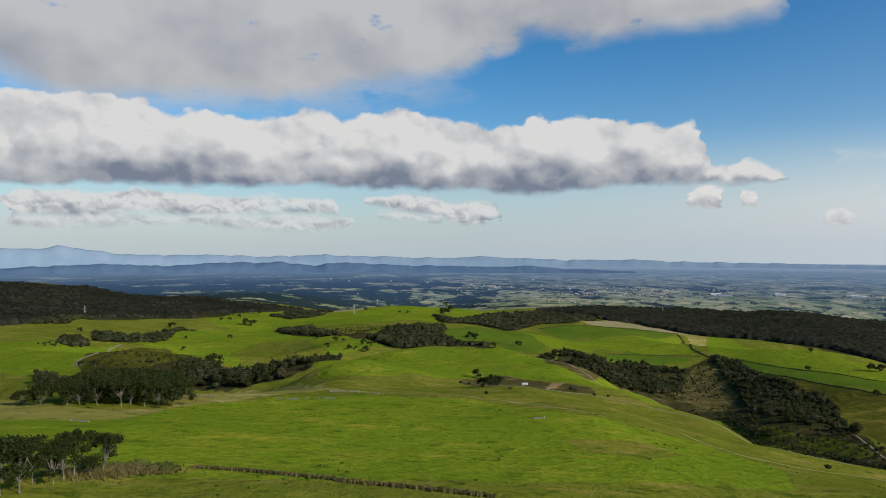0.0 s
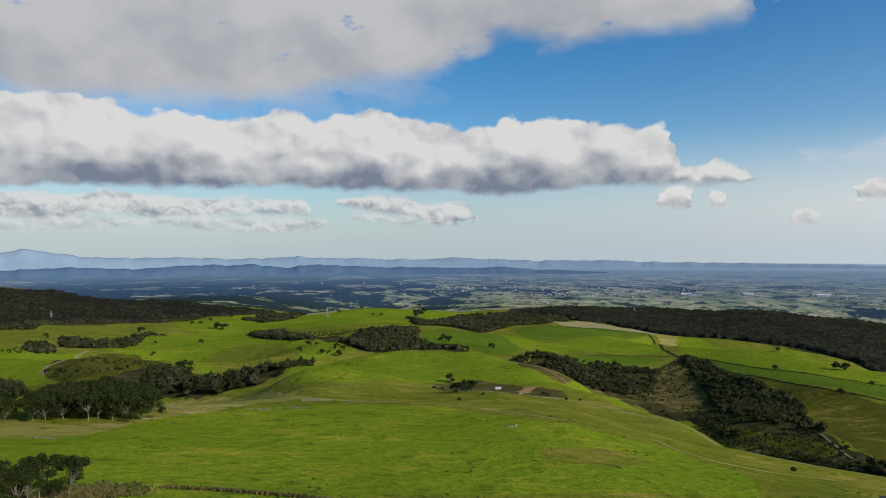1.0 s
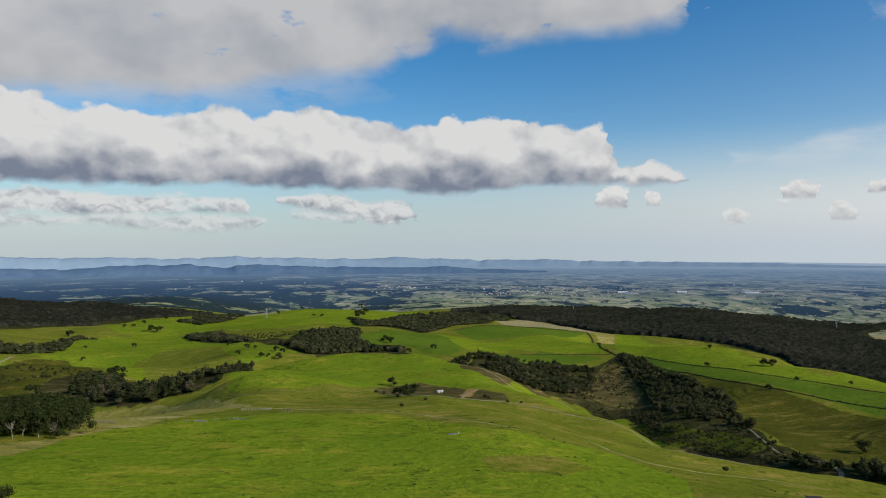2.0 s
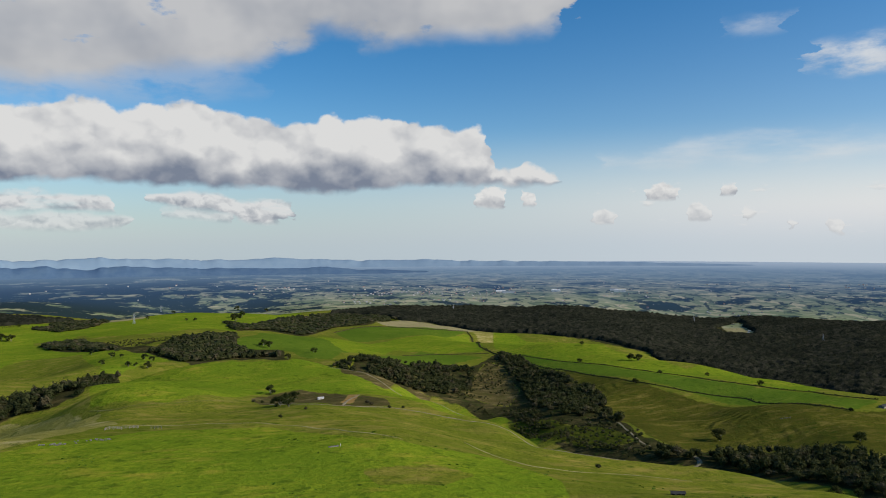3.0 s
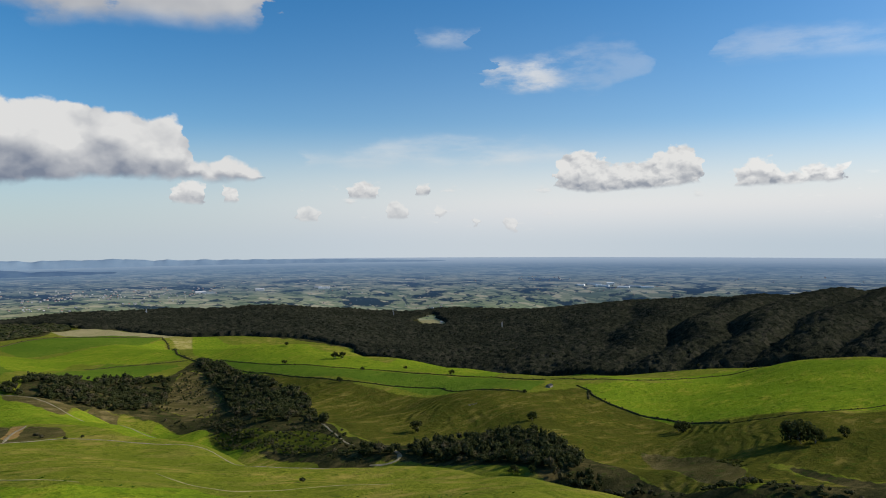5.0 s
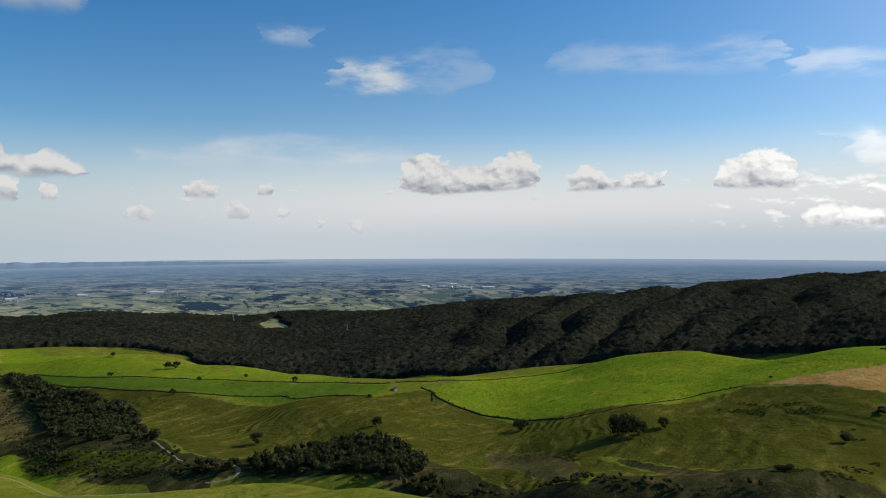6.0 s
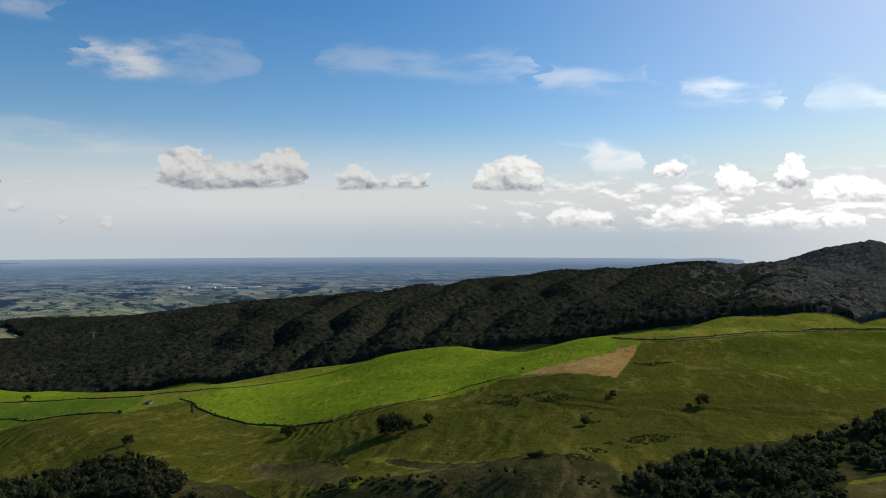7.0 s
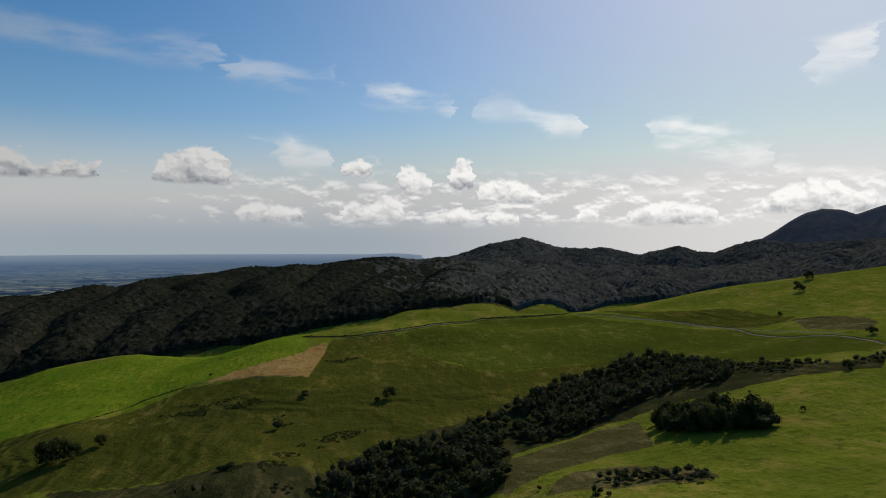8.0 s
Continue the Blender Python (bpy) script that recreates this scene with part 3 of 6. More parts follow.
def plain_colour(name, colours, scale, rough=0.9, metal=0.0, relief=0.0, spec=0.2):
    """Two or three tones mixed at two scales."""
    m, n, shade, at = material(name, rough, metal, spec)
    a, b = n.noise(at, scale, 5.0, 0.65), n.noise(at, scale * 0.15, 3.0, 0.6)
    c = n.mix(n.step(a, 0.35, 0.65), (*colours[0], 1), (*colours[1], 1))
    if len(colours) > 2:
        c = n.mix(n.step(b, 0.45, 0.65), c, (*colours[2], 1))
    n.put(shade, "Base Color", c)
    if relief:
        bump(n, shade, a, relief, 1.0)
    return m


def leaf_material(name, dark, light, autumn, scale=0.5):
    """Leaves: each spray a little different."""
    m, n, shade, at = material(name, 0.85, 0.0, 0.05)
    geo = n.add("ShaderNodeNewGeometry")
    own = geo.outputs["Random Per Island"]
    c = n.mix(own, (*dark, 1), (*light, 1))
    c = n.mix(n.step(n.noise(at, scale * 0.12, 3.0), 0.50, 0.68), c, (*autumn, 1))
    n.put(shade, "Base Color", c)
    # sunlight shines through the leaves
    through_leaf = n.add("ShaderNodeBsdfTranslucent")
    n.put(through_leaf, "Color", n.mix(0.35, c, (0.16, 0.17, 0.04, 1)))
    both = n.add("ShaderNodeMixShader")
    both.inputs[0].default_value = 0.28
    n.tree.links.new(shade.outputs[0], both.inputs[1])
    n.tree.links.new(through_leaf.outputs[0], both.inputs[2])
    n.tree.links.new(both.outputs[0], m.node_tree.nodes["Material Output"].inputs[0])
    return m


LAND = land_material()
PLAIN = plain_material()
LEAF_NEAR = leaf_material("broad_leaves", (0.016, 0.026, 0.007), (0.054, 0.066, 0.018), (0.064, 0.064, 0.020))
LEAF_WOOD = leaf_material("gully_leaves", (0.020, 0.028, 0.009), (0.066, 0.072, 0.026), (0.100, 0.084, 0.046))
LEAF_FOREST = leaf_material("forest_leaves", (0.013, 0.017, 0.009), (0.028, 0.032, 0.018), (0.038, 0.036, 0.024), 0.1)
LEAF_DRY = leaf_material("dry_reeds", (0.110, 0.095, 0.030), (0.260, 0.215, 0.085), (0.130, 0.145, 0.040))
BARK = plain_colour("grey_bark", ((0.16, 0.14, 0.11), (0.30, 0.27, 0.22)), 3.0, 0.95, 0.0, 0.6)
GRAVEL = plain_colour("pale_gravel", ((0.230, 0.190, 0.120), (0.340, 0.285, 0.190), (0.210, 0.190, 0.085)), 1.2, 0.95, 0.0, 0.4, spec=0.0)
DRY_STRAW = plain_colour("dry_straw_grass", ((0.300, 0.265, 0.100), (0.380, 0.335, 0.140), (0.250, 0.235, 0.070)), 0.5, 0.95, 0.0, 0.4, spec=0.0)
STRAW = plain_colour("trodden_straw_grass", ((0.150, 0.150, 0.030), (0.225, 0.200, 0.060), (0.130, 0.155, 0.022)), 0.5, 0.95, 0.0, 0.4, spec=0.0)
RUSH = leaf_material("dark_rushes", (0.026, 0.036, 0.008), (0.060, 0.072, 0.018), (0.075, 0.066, 0.022))
MUD = plain_colour("dark_bank_earth", ((0.045, 0.048, 0.016), (0.090, 0.080, 0.032)), 0.7, 0.95, 0.0, 0.5, spec=0.0)
STONE = plain_colour("lichened_stone", ((0.13, 0.12, 0.10), (0.27, 0.25, 0.21), (0.19, 0.17, 0.12)), 1.5, 0.9, 0.0, 0.6)
WOOD = plain_colour("weathered_timber", ((0.22, 0.19, 0.15), (0.40, 0.36, 0.30)), 4.0, 0.85, 0.0, 0.4)
# white toned down: the lowland houses carry the dulling of haze in their colour
RENDER = plain_colour("weathered_pale_render", ((0.40, 0.40, 0.39), (0.52, 0.51, 0.49)), 1.0, 0.8)
PALE_PAINT = plain_colour("chalky_white_paint", ((0.70, 0.69, 0.66), (0.80, 0.79, 0.77)), 1.0, 0.7)
ROOF_GREY = plain_colour("grey_sheet_roof", ((0.22, 0.23, 0.25), (0.34, 0.35, 0.37)), 0.8, 0.5, 0.3)
ROOF_RED = plain_colour("faded_red_roof", ((0.26, 0.12, 0.08), (0.34, 0.18, 0.12)), 0.8, 0.8)
ROOF_DARK = plain_colour("dark_roof_sheet", ((0.025, 0.026, 0.026), (0.05, 0.05, 0.048)), 0.8, 0.9)
STEEL = plain_colour("galvanised_steel", ((0.40, 0.42, 0.44), (0.52, 0.54, 0.56)), 2.0, 0.4, 0.8)


def canopy_material(name, tones, scree=0.0):
    """A closed canopy: each crown has a tone of its own, with stands of lighter and darker trees; bare scree shows through on the heights."""
    m, n, shade, at = material(name, 1.0, 0.0, 0.0)
    cell = n.add("ShaderNodeTexVoronoi", distance="EUCLIDEAN")
    n.put(cell, "Vector", n.vec("MULTIPLY", at, (0.095, 0.095, 0.03)))
    cell.inputs["Scale"].default_value = 1.0
    c = n.ramp(n.split(cell.outputs["Color"])[0], [(0.0, tones[0]), (0.5, tones[1]), (1.0, tones[2])])
    c = n.mix(n.math("MULTIPLY", n.step(n.noise(at, 0.006, 4.0, 0.6), 0.45, 0.62), 0.6), c, (*tones[0], 1))
    leaf = n.noise(at, 0.35, 4.0, 0.7)
    c = n.mix(n.step(leaf, 0.40, 0.70, 0.0, 0.6), c, (*tones[2], 1))
    if scree:
        c = n.mix(n.step(n.noise(at, 0.009, 5.0, 0.65), 0.62, 0.74, 0.0, scree), c, (0.16, 0.15, 0.12, 1))
    n.put(shade, "Base Color", c)
    bump(n, shade, leaf, 1.0, 2.5)
    return m


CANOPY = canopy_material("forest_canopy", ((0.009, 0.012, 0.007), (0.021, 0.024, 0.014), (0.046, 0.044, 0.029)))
# grey leafless woods with scree, their tones paled further to paint in haze
HAZED_HEIGHTS = canopy_material("leafless_hill_woods", ((0.030, 0.034, 0.028), (0.066, 0.066, 0.054), (0.115, 0.108, 0.088)), 0.6)
# the far cone's bare slopes, with haze painted in as grey-blue
HAZED_BARE_HILL = plain_colour("bare_hill_heath", ((0.085, 0.085, 0.085), (0.125, 0.120, 0.115), (0.080, 0.090, 0.105)), 0.02, 1.0, 0.0, 0.3, 0.0)
# both backdrop ridges have the blue of distant haze painted into their colour
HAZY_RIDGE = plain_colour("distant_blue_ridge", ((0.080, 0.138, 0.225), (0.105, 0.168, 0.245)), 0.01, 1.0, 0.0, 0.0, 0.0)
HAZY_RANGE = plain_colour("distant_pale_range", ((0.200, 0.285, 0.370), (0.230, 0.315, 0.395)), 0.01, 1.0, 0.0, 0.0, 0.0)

# ---- the ground ----
# The relief: heights of the ground on rings round the take-off knoll, one every five degrees of heading from -45 to 140.
RINGS = []


def ring(distance, *heights):
    RINGS.append((distance, heights))


ring(60, 10.8, 11.3, 11.8, 12.2, 12.4, 12.6, 12.6, 12.5, 12.2, 11.8, 11.3, 10.8, 10.2, 9.5, 8.8, 8.2, 7.5, 7.0, 6.5, 6.0, 5.7, 5.4, 5.2, 5.0, 5.0, 5.0, 5.0, 5.1, 5.2, 5.4, 5.5, 5.6, 5.8, 5.9, 6.0, 6.1, 6.1, 6.2)
ring(100, 16.4, 17.7, 18.6, 19.0, 18.5, 17.5, 16.3, 15.1, 14.0, 13.0, 11.9, 10.9, 9.8, 8.8, 7.8, 6.8, 6.0, 5.2, 4.5, 3.9, 3.4, 3.1, 2.8, 2.7, 2.7, 2.9, 3.2, 3.6, 4.2, 4.8, 5.3, 5.9, 6.4, 6.8, 7.2, 7.5, 7.8, 8.0)
ring(140, 15.7, 17.5, 19.7, 20.3, 18.5, 16.0, 14.4, 13.2, 12.0, 11.0, 10.1, 9.1, 7.6, 6.0, 4.6, 3.5, 2.4, 1.4, 0.3, -0.7, -1.6, -2.1, -2.4, -2.4, -2.2, -1.8, -1.0, 0.1, 1.5, 3.1, 4.4, 5.4, 6.2, 6.9, 7.6, 8.2, 8.9, 9.4)
ring(180, 14.0, 14.9, 15.7, 15.4, 13.8, 11.4, 9.1, 7.2, 5.7, 4.7, 4.1, 3.3, 2.5, 1.3, -0.1, -1.4, -2.2, -2.8, -3.9, -5.6, -7.4, -8.3, -8.3, -8.0, -6.6, -4.0, -2.6, -3.5, -4.1, -2.5, 0.2, 2.6, 4.2, 5.5, 6.8, 7.9, 8.9, 9.6)
ring(225, 10.9, 11.5, 11.6, 10.8, 9.1, 6.7, 4.2, 2.0, 0.3, -0.9, -1.9, -2.6, -2.8, -4.0, -6.4, -7.8, -7.1, -5.5, -3.7, -4.4, -10.0, -16.6, -18.9, -18.1, -16.8, -14.6, -13.1, -14.0, -14.8, -12.4, -7.9, -3.7, -0.5, 2.3, 4.8, 7.0, 8.7, 9.6)
ring(265, 6.9, 8.1, 8.1, 6.9, 5.0, 2.6, -0.1, -2.1, -3.7, -4.8, -5.1, -4.8, -5.7, -8.7, -12.3, -14.7, -15.8, -15.9, -14.2, -13.1, -17.1, -24.1, -27.6, -26.8, -24.8, -22.7, -21.5, -22.6, -23.3, -20.4, -14.6, -9.2, -5.4, -1.7, 2.9, 6.9, 9.3, 10.1)
ring(305, 1.0, 3.3, 4.1, 3.0, 0.9, -1.5, -4.5, -7.1, -8.1, -8.9, -10.0, -9.4, -9.3, -13.8, -20.4, -23.9, -24.9, -25.5, -25.0, -24.2, -26.7, -32.2, -35.4, -34.5, -32.7, -30.4, -27.9, -29.4, -32.3, -28.1, -19.6, -14.2, -10.5, -5.4, 0.7, 6.4, 10.0, 10.6)
ring(345, -7.6, -4.1, -1.7, -2.9, -6.6, -8.6, -9.1, -11.0, -12.5, -12.7, -14.0, -15.2, -16.2, -21.2, -28.2, -32.3, -35.0, -37.1, -35.4, -35.5, -45.4, -58.8, -64.1, -61.2, -53.7, -45.2, -45.6, -53.4, -50.3, -34.4, -23.8, -21.1, -15.9, -7.9, -1.0, 5.4, 9.7, 9.9)
ring(390, -22.1, -20.5, -19.2, -22.5, -29.4, -31.4, -25.3, -19.1, -18.8, -21.2, -22.0, -21.1, -23.6, -31.0, -37.2, -41.2, -45.1, -45.3, -49.0, -64.9, -76.2, -65.8, -48.9, -44.6, -42.2, -35.9, -40.8, -49.9, -45.8, -37.2, -32.2, -24.9, -16.0, -8.1, -0.5, 4.9, 6.0, 4.0)
ring(435, -39, -39, -38, -42, -54, -63, -56, -37, -26, -28, -28, -27, -32, -38, -42, -62, -89, -95, -89, -89, -86, -72, -58, -54, -49, -41, -40, -43, -43, -43, -39, -30, -19, -9, 1, 4, 1, -1)
ring(480, -59, -63, -64, -65, -72, -84, -77, -49, -31, -36, -37, -34, -38, -43, -52, -79, -102, -99, -82, -73, -73, -71, -64, -57, -51, -44, -43, -42, -40, -43, -44, -35, -20, -7, 3, 7, 5, 2)
ring(530, -85, -98, -104, -99, -98, -116, -122, -85, -44, -38, -44, -44, -43, -49, -76, -108, -113, -99, -85, -79, -82, -83, -70, -58, -52, -45, -41, -40, -39, -41, -42, -34, -22, -9, 3, 11, 9, 5)
ring(580, -103, -122, -129, -115, -92, -88, -90, -65, -37, -38, -50, -52, -49, -61, -93, -108, -98, -93, -89, -79, -81, -82, -69, -57, -51, -41, -34, -35, -35, -36, -40, -37, -24, -9, 5, 13, 13, 8)
ring(635, -110, -125, -127, -112, -92, -86, -82, -66, -51, -50, -53, -52, -56, -81, -112, -111, -98, -100, -96, -85, -87, -88, -72, -59, -52, -39, -29, -32, -33, -33, -36, -33, -20, -6, 7, 17, 18, 14)
ring(690, -112, -124, -124, -109, -90, -79, -71, -60, -52, -54, -60, -56, -57, -91, -121, -111, -100, -103, -96, -85, -89, -91, -77, -61, -51, -36, -27, -30, -31, -29, -32, -30, -20, -6, 9, 19, 20, 16)
ring(750, -109, -121, -121, -107, -87, -72, -72, -79, -74, -63, -59, -55, -71, -117, -135, -117, -109, -105, -93, -88, -92, -92, -80, -66, -55, -36, -20, -24, -30, -29, -27, -23, -15, -4, 12, 24, 25, 21)
ring(815, -97, -110, -115, -105, -84, -68, -74, -87, -78, -61, -55, -63, -99, -136, -127, -112, -121, -116, -96, -89, -92, -94, -84, -66, -57, -46, -28, -17, -18, -21, -22, -19, -12, -2, 14, 31, 35, 32)
ring(885, -83, -95, -107, -105, -88, -76, -85, -98, -96, -92, -90, -90, -115, -147, -142, -122, -120, -118, -108, -97, -90, -93, -89, -67, -52, -56, -52, -29, -18, -23, -24, -17, -7, 6, 22, 38, 44, 42)
ring(960, -85, -92, -103, -103, -89, -79, -87, -98, -105, -125, -138, -124, -115, -134, -145, -128, -113, -111, -109, -105, -102, -100, -91, -69, -64, -89, -92, -49, -15, -15, -18, -14, -5, 10, 30, 46, 54, 53)
ring(1040, -108, -113, -115, -106, -89, -84, -96, -98, -90, -100, -114, -102, -101, -134, -149, -129, -113, -111, -111, -119, -121, -108, -97, -99, -113, -131, -126, -89, -53, -40, -33, -20, -0, 20, 37, 51, 60, 60)
ring(1130, -140, -146, -135, -107, -92, -112, -133, -122, -101, -101, -107, -103, -119, -154, -157, -130, -120, -122, -128, -147, -151, -135, -134, -153, -154, -126, -98, -88, -91, -93, -83, -54, -15, 12, 22, 28, 38, 47)
ring(1220, -161, -167, -142, -102, -103, -153, -178, -144, -106, -100, -104, -107, -123, -149, -154, -135, -121, -123, -153, -199, -219, -201, -179, -163, -140, -107, -77, -63, -63, -77, -96, -94, -58, -16, 5, 12, 20, 33)
ring(1320, -169, -171, -145, -106, -101, -138, -157, -138, -117, -111, -114, -122, -132, -142, -146, -133, -130, -161, -207, -231, -223, -198, -165, -135, -115, -98, -75, -52, -38, -44, -73, -96, -83, -46, -18, -5, 9, 27)
ring(1440, -163, -157, -133, -108, -108, -127, -138, -133, -123, -112, -114, -132, -150, -154, -146, -127, -136, -189, -228, -218, -194, -174, -150, -127, -114, -97, -71, -51, -40, -40, -53, -70, -74, -62, -44, -21, 6, 31)
ring(1580, -156, -145, -119, -103, -114, -136, -142, -139, -137, -129, -125, -139, -154, -153, -150, -164, -198, -233, -239, -219, -201, -179, -146, -122, -110, -91, -66, -50, -41, -39, -48, -58, -55, -46, -33, -8, 25, 50)
ring(1750, -152, -148, -131, -120, -125, -137, -147, -152, -145, -135, -138, -154, -162, -164, -185, -217, -236, -239, -232, -220, -208, -185, -150, -123, -108, -88, -62, -47, -39, -37, -45, -51, -41, -28, -16, 10, 45, 69)
ring(1950, -159, -150, -131, -118, -123, -145, -170, -176, -154, -139, -151, -162, -160, -180, -229, -249, -236, -231, -236, -228, -207, -176, -139, -112, -98, -81, -60, -47, -38, -32, -38, -51, -46, -25, -2, 30, 67, 88)
ring(2200, -189, -176, -147, -125, -135, -157, -164, -166, -166, -158, -161, -174, -178, -191, -208, -209, -219, -246, -251, -231, -207, -175, -138, -111, -91, -68, -49, -39, -30, -20, -29, -49, -46, -20, 10, 46, 84, 104)
ring(2500, -209, -193, -145, -102, -116, -162, -182, -181, -174, -159, -163, -185, -194, -208, -229, -227, -224, -238, -240, -226, -207, -177, -137, -104, -82, -66, -50, -32, -18, -4, -1, -20, -32, -16, 21, 68, 111, 127)
ring(2850, -197, -182, -132, -88, -101, -148, -170, -183, -215, -234, -218, -200, -200, -216, -224, -219, -234, -255, -244, -215, -188, -165, -151, -142, -116, -75, -45, -43, -40, 0, 32, 8, -14, 6, 45, 101, 154, 159)
ring(3250, -181, -173, -158, -156, -171, -177, -163, -162, -197, -230, -225, -203, -196, -208, -216, -213, -232, -248, -229, -233, -268, -268, -229, -197, -178, -146, -117, -114, -91, -21, 19, 13, 23, 39, 72, 169, 261, 253)
ring(3700, -174, -157, -124, -99, -109, -142, -157, -154, -161, -173, -170, -155, -141, -133, -122, -122, -155, -175, -159, -161, -180, -169, -142, -132, -130, -112, -93, -95, -89, -49, -22, -29, -31, 5, 91, 185, 211, 169)
ring(4250, -142, -143, -127, -108, -107, -120, -129, -130, -129, -127, -126, -122, -116, -114, -103, -89, -101, -118, -117, -127, -144, -139, -116, -104, -103, -89, -78, -88, -91, -73, -60, -67, -69, 9, 170, 269, 225, 130)
ring(4960, -90, -81, -76, -81, -85, -82, -80, -81, -81, -78, -77, -74, -68, -64, -58, -50, -47, -49, -53, -58, -60, -60, -60, -66, -69, -59, -75, -129, -162, -145, -105, -79, -107, -159, -135, -29, 58, 82)


SOUTH_RIDGE = ((78.8, -91), (81.7, -75), (83.3, -57), (85.9, -47), (87.2, -36), (88.5, -39), (92, -13), (94.7, -6), (96.5, -19), (98.7, -10), (100.5, 10), (102.3, 48), (104.8, 69), (106.3, 44), (107.7, 24), (111.1, 28), (113.7, 2), (115.1, 21), (116.6, 37), (118, 14), (119.2, 17), (120.5, 41), (122.3, 68), (124.3, 52), (127.1, 57), (130.1, 79))
CONE_RIDGE = ((115.8, -150), (121.8, 34), (123, 102), (124.4, 174), (125.5, 223), (126.4, 244), (127.6, 233), (128.5, 208), (129.3, 232), (130.2, 260), (136, 300), (142, 160))


def cubic(p, u):
    """Smooth curve through the middle two of four values."""
    return p[1] + 0.5 * u * (p[2] - p[0] + u * (2 * p[0] - 5 * p[1] + 4 * p[2] - p[3] + u * (3 * (p[1] - p[2]) + p[3] - p[0])))


def value_noise(x, y, size, seed):
    """Smooth noise from -1 to 1 with bumps of that size."""
    x, y = x / size, y / size
    i, j = np.floor(x).astype(np.int64), np.floor(y).astype(np.int64)
    u, v = x - i, y - j
    u, v = u * u * (3 - 2 * u), v * v * (3 - 2 * v)

    def cell(a, b):
        k = (a * 374761393 + b * 668265263 + seed * 974634777) & 0xFFFFFFFF
        k = ((k ^ (k >> 13)) * 1274126177) & 0xFFFFFFFF
        return ((k ^ (k >> 16)) & 0xFFFF) / 32767.5 - 1
    return (cell(i, j) * (1 - u) + cell(i + 1, j) * u) * (1 - v) + (cell(i, j + 1) * (1 - u) + cell(i + 1, j + 1) * u) * v


RING_LOG = np.log([d for d, _ in RINGS])
RELIEF = np.array([h for _, h in RINGS], float)
# out of view the ground runs on evenly: close the rings behind the knoll
AROUND = 72
behind = np.linspace(0, 1, AROUND - RELIEF.shape[1] + 2)[1:-1]
RELIEF = np.concatenate([RELIEF, RELIEF[:, -1:] * (1 - behind) + RELIEF[:, :1] * behind], 1)


def ground(x, y):
    """Height of the ground."""
    x, y = np.asarray(x, float), np.asarray(y, float)
    r = np.hypot(x, y)
    k = np.interp(np.log(np.maximum(r, 60.0)), RING_LOG, np.arange(len(RING_LOG)))
    i = np.clip(k.astype(int), 0, len(RING_LOG) - 2)
    u = k - i
    h = (np.degrees(np.arctan2(x, y)) + 45) % 360 / 5
    j = h.astype(int)
    v = h - j
    rows = []
    for di in (-1, 0, 1, 2):
        row = RELIEF[np.clip(i + di, 0, len(RING_LOG) - 1)]
        rows.append(cubic([np.take_along_axis(row, ((j + dj) % AROUND)[..., None], -1)[..., 0] for dj in (-1, 0, 1, 2)], v))
    z = cubic(rows, u)
    way_round = h * 5 - 45
    lowland = np.clip((r - 3330) / 200, 0, 1) * np.clip((104 - way_round) / 6, 0, 1) * np.clip((way_round + 60) / 10, 0, 1)
    plain = np.interp(r, (3250, 3700, 4250), (-205, -148, -117)) + np.clip((r - 4250) / 710, 0, 1) * (117 + np.interp(way_round, (0, 35), (-76, -46)))
    z = z * (1 - lowland) + lowland * plain
    near = np.clip(r / 300, 0.3, 1)
    z = z + near * np.clip((3600 - r) / 500, 0, 1) * (0.8 * value_noise(x, y, 41, 1) + 0.35 * value_noise(x, y, 13, 2))
    z = z + np.clip((r - 600) / 900, 0, 1) * np.clip((3300 - r) / 500, 0, 1) * 3.0 * value_noise(x, y, 150, 3)
    # spurs and ravines on the forest slope, broken crags on the southern heights
    slope = np.clip((way_round - 48) / 14, 0, 1) * np.clip((r - 1250) / 300, 0, 1) * np.clip((2900 - r) / 400, 0, 1)
    ravine = np.abs(np.sin(np.pi * (way_round / 5.2 - (r - 1400) / 900 + 0.35 * value_noise(x, y, 260, 8))))
    z = z + slope * (1 - ravine) * -26 + slope * 9
    crag = np.clip((way_round - 92) / 10, 0, 1) * np.clip((r - 1700) / 700, 0, 1) * (way_round < 200)
    z = z + crag * (40 * (np.abs(value_noise(x, y, 420, 14)) - 0.4) + 22 * (np.abs(value_noise(x, y, 180, 15)) - 0.4))
    # the southern skyline: a sharp wooded ridge, and a bare cone far behind it
    south = (r > 2200) & (way_round > SOUTH_RIDGE[0][0]) & (way_round < 200)
    z = np.where(south & ((way_round > 97) | (r < 3000)), np.minimum(z, np.maximum(60 - (r - 2200) * 0.2, -140)), z)
    for line, far_off, steep in ((SOUTH_RIDGE, 2950 - 200 * np.clip((104 - way_round) / 8, 0, 1), 0.30), (CONE_RIDGE, 4400, 0.42)):
        top = np.interp(way_round, [q[0] for q in line], [q[1] for q in line], -400, -400)
        top = top + 5 * value_noise(x, y, 90, 17) - steep * np.sqrt((r - far_off) ** 2 + 900) + steep * 30
        z = np.where(south, np.maximum(z, top), z)
    return z

# what covers the ground: 0 pasture, 1 meadow, 2 rough grass, 3 dry grass, 4 scrub, 5 soil, 6 lush grass, 7 bracken, 8 stubble, 9 olive grass
AREAS = []


def area(cover_index, *corners):
    AREAS.append((cover_index, list(corners)))


# near slopes
area(0, (-84, 147), (-484, 846), (-64, 558), (150, 530), (220, 281))
